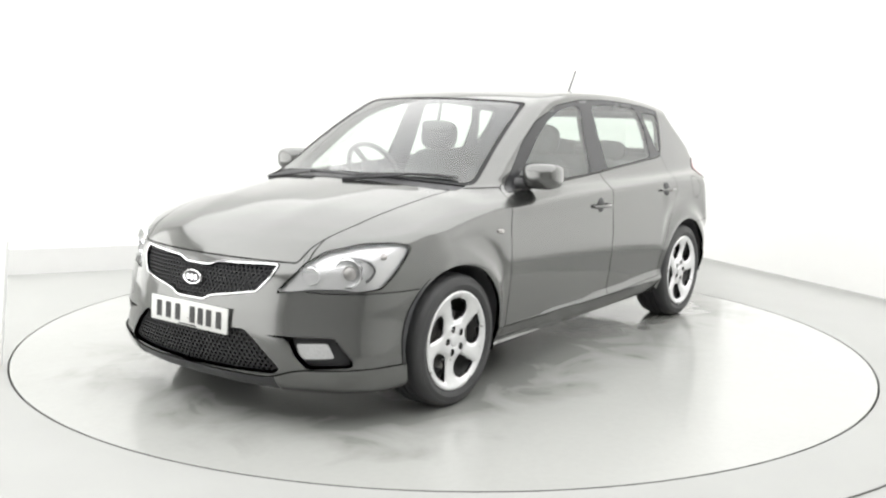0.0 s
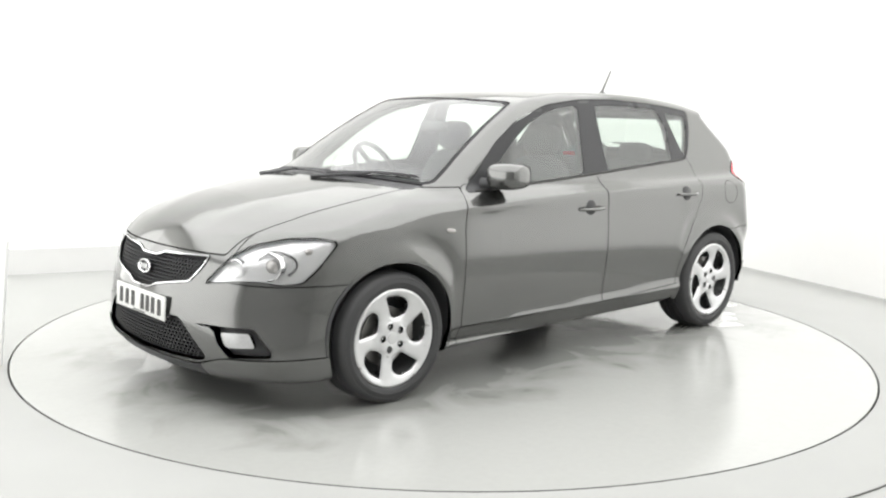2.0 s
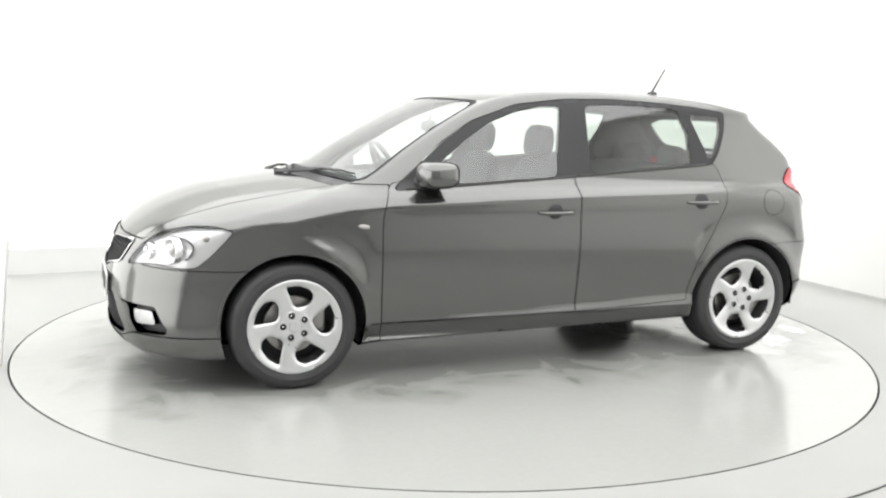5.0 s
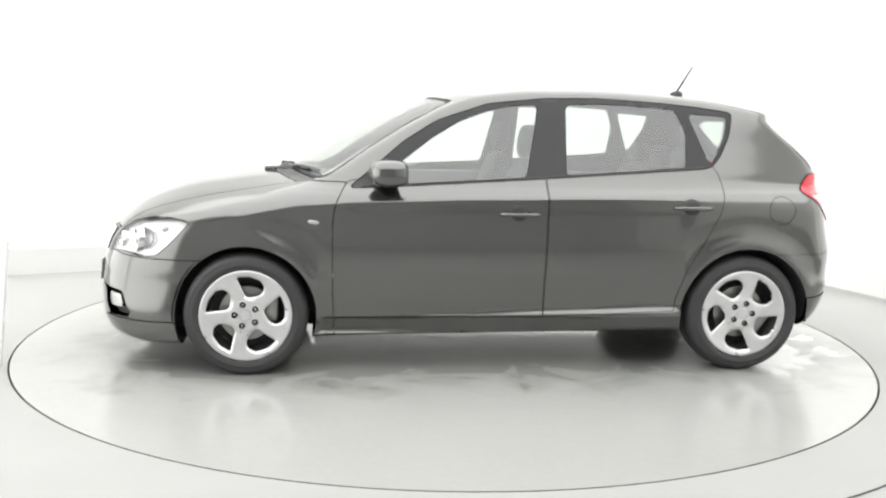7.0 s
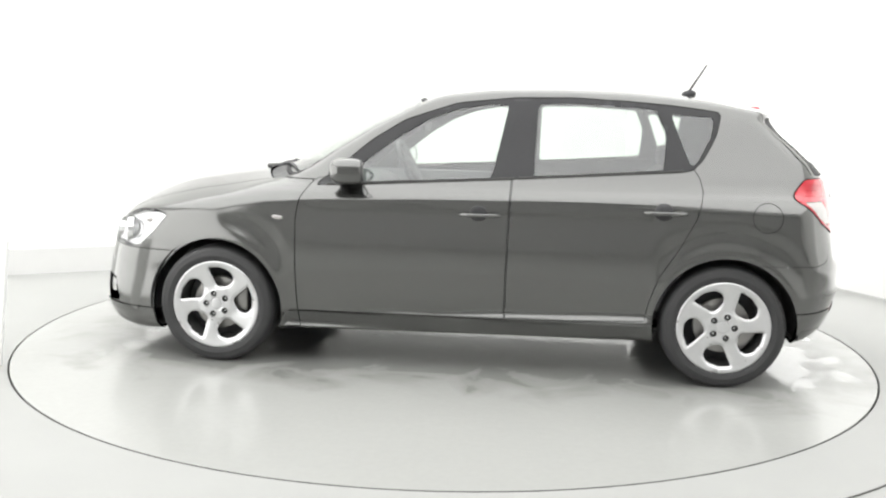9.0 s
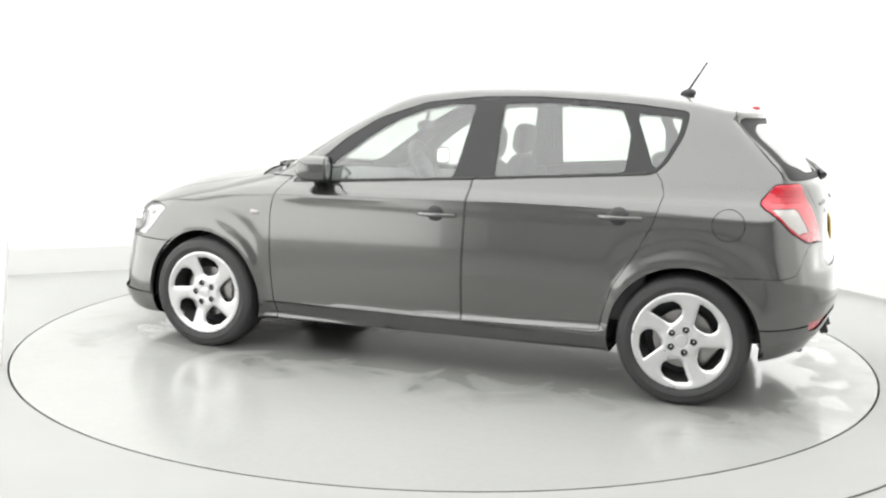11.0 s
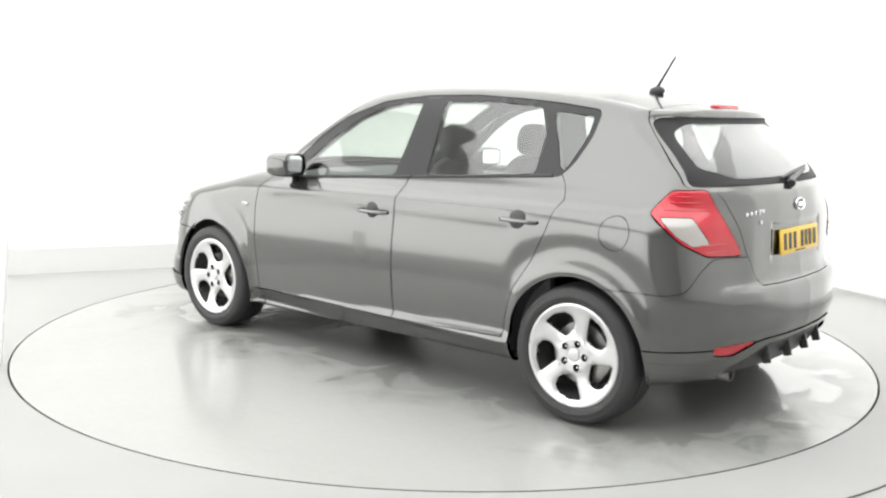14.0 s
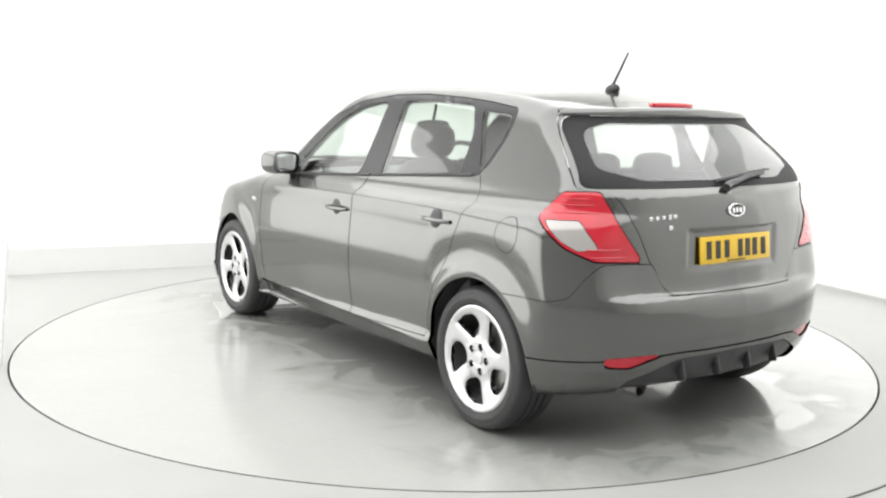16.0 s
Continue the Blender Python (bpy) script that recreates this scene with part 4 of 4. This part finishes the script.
# ---- door handles, mirrors, side repeaters ----
for s, n in SIDES:
    for key, cx, cz in (("front_door", -0.075, 0.845), ("rear_door", -1.005, 0.886)):
        door = doors[key, n]
        q = np.arange(1.1, 0.5, -0.001)
        f = skin(np.full_like(q, cx), q, np.full_like(q, cz))
        y = float(q[np.argmax(f < 0)])
        # no hollow here: a black disc carries the handle recess's shade as colour
        bm = bmesh.new()
        nrm = slope_of(np.array([[cx, y, cz]]))[0]
        add_blob(bm, (0.095, 0.022, 0.088), Matrix.Translation((cx + 0.005, s * (y - 0.003), cz + 0.003)) @ Matrix.Rotation(s * math.atan2(nrm[2], nrm[1]), 4, "X"), 2.1, 28, 12)
        cup = part("handle_recess_shade", bm, BLACK, door, "dark disc for the shaded recess behind the handle")
        bm = bmesh.new()
        path = []
        for k in range(11):
            t = k / 10
            path.append((cx + 0.1 - 0.205 * t, s * (y + 0.004 + 0.026 * math.sin(math.pi * t) ** 0.5), cz - 0.002))
        add_tube(bm, path, [0.007] + [0.0105] * 9 + [0.008], 10)
        part("handle", bm, PAINT, door, "body-coloured pull handle")
    # rubber strip along the foot of the door windows
    for key, a, b in (("front_door", (0.74, 0.97), (-0.245, 1.028)), ("rear_door", (-0.262, 1.03), (-1.1, 1.088))):
        pts = []
        for k in range(21):
            x, z = a[0] + (b[0] - a[0]) * k / 20, a[1] + (b[1] - a[1]) * k / 20
            q = np.arange(0.95, 0.5, -0.001)
            f = skin(np.full_like(q, x), q, np.full_like(q, z))
            pts.append((x, s * (float(q[np.argmax(f < 0)]) + 0.002), z))
        bm = bmesh.new()
        add_tube(bm, pts, 0.0075, 8)
        part("window_seal", bm, SEAM, doors[key, n], "black rubber window seal")
    mirror = new("door_mirror")
    mirror.parent = doors["front_door", n]
    bm = bmesh.new()
    add_blob(bm, (0.2, 0.2, 0.138), Matrix.Translation((0.605, s * 0.888, 1.046)) @ Matrix.Rotation(s * radians(10), 4, "Z"), 3.1, 32, 18)
    bmesh.ops.bisect_plane(bm, geom=bm.verts[:] + bm.edges[:] + bm.faces[:], plane_co=(0.535, s * 0.878, 1.05), plane_no=(-1, -s * 0.28, 0), clear_outer=True)
    part("housing", bm, PAINT, mirror, "body-coloured mirror housing")
    bm = bmesh.new()
    add_blob(bm, (0.006, 0.146, 0.1), Matrix.Translation((0.5395, s * 0.882, 1.048)) @ Matrix.Rotation(s * radians(16), 4, "Z"), 4, 24, 10)
    part("mirror_glass", bm, CHROME, mirror, "silvered mirror glass")
    bm = bmesh.new()
    add_blob(bm, (0.014, 0.176, 0.124), Matrix.Translation((0.546, s * 0.882, 1.048)) @ Matrix.Rotation(s * radians(16), 4, "Z"), 3.4, 28, 10)
    part("mirror_rim", bm, BLACK, mirror)
    bm = bmesh.new()
    add_tube(bm, [(0.66, s * 0.755, 0.998), (0.64, s * 0.82, 1.0), (0.61, s * 0.86, 1.008)], [0.036, 0.028, 0.026], 14)
    part("stalk", bm, BLACK, mirror)
    bm = bmesh.new()
    q = np.arange(1.1, 0.5, -0.001)
    y = float(q[np.argmax(skin(np.full_like(q, 0.985), q, np.full_like(q, 0.795)) < 0)])
    add_blob(bm, (0.06, 0.018, 0.024), Matrix.Translation((0.985, s * (y + 0.001), 0.795)) @ Matrix.Rotation(radians(-8), 4, "Y"), 2.4, 24, 10)
    part("side_repeater", bm, CLEAR, car, "clear side indicator")

# ---- wheels ----
def build_wheel():
    """The near-side wheel about its hub face; y points outwards."""
    wheel = new("wheel")
    bm = bmesh.new()
    prof = [(0.218, -0.195), (0.235, -0.215), (0.275, -0.222), (0.302, -0.205), (0.313, -0.18), (0.316, -0.15), (0.316, -0.143), (0.309, -0.142), (0.309, -0.134), (0.3165, -0.133),
            (0.3165, -0.105), (0.309, -0.104), (0.309, -0.096), (0.3165, -0.095), (0.316, -0.067), (0.309, -0.066), (0.309, -0.058), (0.3155, -0.057), (0.311, -0.02), (0.302, -0.001),
            (0.296, 0.004), (0.285, 0.0085), (0.283, 0.0075), (0.272, 0.0115), (0.262, 0.013), (0.26, 0.0115), (0.25, 0.0105), (0.243, 0.007), (0.239, 0.004), (0.234, -0.004), (0.226, -0.012)]
    add_lathe(bm, prof, 96)
    part("tyre", bm, RUBBER, wheel, "black road tyre")
    # cast face with five swept openings
    nr, nt = 44, 240
    rr = np.linspace(0.012, 0.2345, nr)
    face_y = curve((0, -0.012), (0.03, -0.012), (0.036, -0.009), (0.075, -0.008), (0.1, -0.012), (0.15, -0.006), (0.19, 0.0), (0.206, 0.003), (0.216, 0.0055), (0.228, 0.0075), (0.232, 0.006), (0.236, 0.001))
    th = np.linspace(0, 2 * np.pi, nt, endpoint=False)
    R, T = np.meshgrid(rr, th, indexing="ij")
    pts = np.stack([-R * np.cos(T), face_y(R), R * np.sin(T)], -1).reshape(-1, 3)
    i, j = np.meshgrid(np.arange(nr - 1), np.arange(nt), indexing="ij")
    a, b, c, d = (i * nt + j).ravel(), (i * nt + (j + 1) % nt).ravel(), ((i + 1) * nt + (j + 1) % nt).ravel(), ((i + 1) * nt + j).ravel()
    tri = np.concatenate([np.stack([a, b, c], 1), np.stack([a, c, d], 1)])
    one = [(0.203, 23), (0.2035, 5), (0.196, -12), (0.176, -22), (0.148, -26), (0.120, -23), (0.099, -10), (0.092, 3), (0.102, 13), (0.15, 19.5)]
    holes = []
    for k in range(5):
        holes.append(rounded([(-r * math.cos(radians(80 + 72 * k + q)), r * math.sin(radians(80 + 72 * k + q))) for r, q in one], 0.012, 3))
    lugs = [(-0.057 * math.cos(radians(34 + 72 * k)), 0.057 * math.sin(radians(34 + 72 * k))) for k in range(5)]

    def open_(p):
        s = np.full(len(p), 9.0)
        for h in holes:
            s = np.minimum(s, outline(h, p[:, 0], p[:, 2]))
        for x, z in lugs:
            s = np.minimum(s, np.hypot(p[:, 0] - x, p[:, 2] - z) - 0.0165)
        return s
    # blades dip towards their trailing edge
    dist = open_(pts)
    pts[:, 1] -= 0.009 * np.exp(-np.maximum(dist, 0) / 0.008) * (np.hypot(pts[:, 0], pts[:, 2]) > 0.075)
    keep = half_of((pts, tri), lambda p: -open_(p))
    n = np.zeros_like(keep[0])
    fn = np.cross(keep[0][keep[1][:, 1]] - keep[0][keep[1][:, 0]], keep[0][keep[1][:, 2]] - keep[0][keep[1][:, 0]])
    for k in range(3):
        np.add.at(n, keep[1][:, k], fn)
    n /= np.maximum(np.linalg.norm(n, axis=1)[:, None], 1e-12)
    if n[:, 1].mean() < 0:
        n = -n
        keep = (keep[0], keep[1][:, ::-1])
    rim = shell("rim", keep, wheel, ALLOY, ALLOY, 0.032, normals=n, label="five-spoke silver alloy rim")
    bm = bmesh.new()
    add_lathe(bm, [(0.2345, 0.002), (0.226, -0.006), (0.214, -0.03), (0.2, -0.08), (0.19, -0.1), (0.19, -0.16), (0.205, -0.19), (0.218, -0.2)], 72)
    part("barrel", bm, BARREL_SHADE, rim)
    bm = bmesh.new()
    add_lathe(bm, [(0.03, -0.012), (0.028, -0.007), (0.02, -0.005), (0.001, -0.005)], 32)
    part("centre_cap", bm, ALLOY, rim)
    for x, z in lugs:
        bm = bmesh.new()
        add_lathe(bm, [(0.0001, -0.016), (0.005, -0.016), (0.0068, -0.019), (0.007, -0.035)], 6, Matrix.Translation((x, 0, z)))
        part("wheel_nut", bm, CHROME, rim)
        bm = bmesh.new()
        add_lathe(bm, [(0.0168, -0.012), (0.0165, -0.03), (0.008, -0.032)], 20, Matrix.Translation((x, 0, z)))
        part("nut_well", bm, BLACK, rim)
    bm = bmesh.new()
    add_lathe(bm, [(0.0001, -0.05), (0.07, -0.05), (0.075, -0.068), (0.14, -0.07), (0.142, -0.074), (0.142, -0.09), (0.075, -0.092)], 48)
    part("brake_disc", bm, STEEL, wheel, "grey steel brake disc")
    bm = bmesh.new()
    add_box(bm, (0.085, 0.08, 0.15), Matrix.Translation((-0.118, -0.085, 0.03)), 0.015)
    part("caliper", bm, STEEL, wheel)
    bm = bmesh.new()
    add_lathe(bm, [(0.0001, -0.13), (0.19, -0.13)], 32)
    part("inner_shield", bm, INNER, wheel)
    return wheel


wheel = build_wheel()
wheel.parent = car
wheel.matrix_basis = pose(AXLE, 0.876, HUB_Z)
wheel["label"] = "alloy wheel with black tyre"
for x, s, turn in ((-AXLE, 1, -35), (AXLE, -1, 30), (-AXLE, -1, 75)):
    w2 = copy_thing(wheel, pose(x, s * 0.876, HUB_Z, 0, 0, 0 if s > 0 else 180) @ pose(0, 0, 0, 0, turn, 0))

# wheel housings
for x in (AXLE, -AXLE):
    for s, n in SIDES:
        bm = bmesh.new()
        add_lathe(bm, [(0.001, s * 0.5), (0.3, s * 0.5), (ARCH_R + 0.012, s * 0.53), (ARCH_R + 0.014, s * 0.865)], 48, Matrix.Translation((x, 0, HUB_Z)))
        bmesh.ops.bisect_plane(bm, geom=bm.verts[:] + bm.edges[:] + bm.faces[:], plane_co=(0, 0, 0.26), plane_no=(0, 0, -1), clear_outer=True)
        part("wheel_housing", bm, INNER, car, "black wheel housing")

# exhaust
bm = bmesh.new()
add_lathe(bm, [(0.03, 0.2), (0.032, 0.21), (0.0345, 0.205), (0.0345, 0.0)], 28, Matrix.Translation((-1.66, 0.43, 0.25)) @ Matrix.Rotation(radians(90), 4, "Z"))
add_blob(bm, (0.3, 0.5, 0.14), Matrix.Translation((-1.56, 0.28, 0.31)), 3.2)
part("exhaust", bm, STEEL, car, "steel exhaust tail pipe and box")
for y in (-0.3, -0.1, 0.1, 0.3):
    bm = bmesh.new()
    add_box(bm, (0.04, 0.014, 0.095), Matrix.Translation((first_hit(y, 0.34, -2.4, 1) + 0.008, y, 0.34)) @ Matrix.Rotation(radians(16), 4, "Y"), 0.006)
    part("diffuser_fin", bm, BLACK, rear_bumper)

# ---- cabin ----
for y, sx in ((0.37, 0.03), (-0.37, 0.06)):
    seat = new("front_seat")
    seat.parent = car
    bm = bmesh.new()
    add_blob(bm, (0.52, 0.5, 0.2), Matrix.Translation((sx + 0.12, y, 0.52)), 3)
    part("seat_cushion", bm, FABRIC, seat)
    bm = bmesh.new()
    add_blob(bm, (0.15, 0.5, 0.66), Matrix.Translation((sx + -0.17, y, 0.79)) @ Matrix.Rotation(radians(-14), 4, "Y"), 3.2)
    part("seat_back", bm, FABRIC, seat)
    bm = bmesh.new()
    add_blob(bm, (0.11, 0.265, 0.19), Matrix.Translation((sx - 0.245, y, 1.2)) @ Matrix.Rotation(radians(-8), 4, "Y"), 3)
    part("headrest", bm, FABRIC, seat)
    for k in (-0.06, 0.06):
        bm = bmesh.new()
        add_tube(bm, [(sx - 0.235, y + k, 1.05), (sx - 0.245, y + k, 1.18)], 0.007, 8)
        part("headrest_post", bm, CHROME, seat)
bench = new("rear_bench")
bench.parent = car
bm = bmesh.new()
add_blob(bm, (0.5, 1.3, 0.2), Matrix.Translation((-0.72, 0, 0.54)), 3.5)
part("seat_cushion", bm, FABRIC, bench)
bm = bmesh.new()
add_blob(bm, (0.16, 1.32, 0.58), Matrix.Translation((-1.02, 0, 0.79)) @ Matrix.Rotation(radians(-18), 4, "Y"), 3.5)
part("seat_back", bm, FABRIC, bench)
for y in (0.38, 0, -0.38):
    bm = bmesh.new()
    add_blob(bm, (0.09, 0.26, 0.14), Matrix.Translation((-1.12, y, 1.11)), 3)
    part("headrest", bm, FABRIC, bench)
bm = bmesh.new()
add_box(bm, (0.5, 1.3, 0.025), Matrix.Translation((-1.42, 0, 1.0)), 0.008)
part("parcel_shelf", bm, TRIM_GREY, car)
bm = bmesh.new()
add_blob(bm, (0.62, 1.4, 0.34), Matrix.Translation((0.82, 0, 0.82)), 3.2, 32, 16)
part("dashboard", bm, INNER, car)
bm = bmesh.new()
add_box(bm, (2.3, 1.4, 0.03), Matrix.Translation((-0.35, 0, 0.34)), 0.01)
part("cabin_floor", bm, INNER, car)
bm = bmesh.new()
add_box(bm, (0.7, 0.2, 0.3), Matrix.Translation((0.3, 0, 0.5)), 0.04)
part("centre_console", bm, INNER, car)
steering = new("steering_wheel")
steering.parent = car
m = Matrix.Translation((0.47, -0.37, 0.99)) @ Matrix.Rotation(radians(-64), 4, "Y")
bm = bmesh.new()
add_tube(bm, [m @ Vector((0.185 * math.cos(t), 0.185 * math.sin(t), 0)) for t in (2 * math.pi * k / 36 for k in range(37))], 0.016, 10, False)
part("wheel_rim", bm, BLACK, steering)
bm = bmesh.new()
add_blob(bm, (0.15, 0.16, 0.06), m, 3)
for a in (90, 210, 330):
    add_tube(bm, [m @ Vector((0, 0, 0)), m @ Vector((0.18 * math.cos(radians(a)), 0.18 * math.sin(radians(a)), 0))], 0.016, 8)
part("hub_pad", bm, BLACK, steering)
bm = bmesh.new()
add_blob(bm, (0.05, 0.23, 0.07), Matrix.Translation((0.33, 0, 1.27)), 3)
add_tube(bm, [(0.33, 0, 1.29), (0.3, 0, 1.4)], 0.01, 8)
part("interior_mirror", bm, BLACK, car)
# door cards
for s, n in SIDES:
    bm = bmesh.new()
    add_box(bm, (1.95, 0.06, 0.6), Matrix.Translation((-0.15, s * 0.745, 0.66)), 0.02)
    part("door_card", bm, TRIM_GREY, car)


# ---- movement: the deck turns, and the car with it ----
TURN = [(0.0, 234.01), (0.5, 232.18), (1.0, 229.38), (1.5, 226.0), (2.0, 222.4), (2.5, 219.0), (3.0, 215.55), (3.5, 212.2), (4.0, 208.77),
        (6.5, 190.92), (7.0, 187.35), (7.5, 183.94), (8.0, 180.55), (8.5, 177.16), (9.0, 173.7), (11.5, 156.76), (12.0, 153.28), (12.5, 149.87),
        (13.0, 146.42), (13.5, 142.97), (14.0, 139.42), (14.5, 135.93), (15.0, 132.4), (15.5, 128.9), (16.0, 125.2)]


def motions():
    walk(turntable, [(t, pose(0, 0, 0, 0, 0, a)) for t, a in TURN])
    walk(car, [(t, pose(0, 0, 0, 0, 0, a) @ pose(-0.1917, 0.02, 0)) for t, a in TURN])


motions()
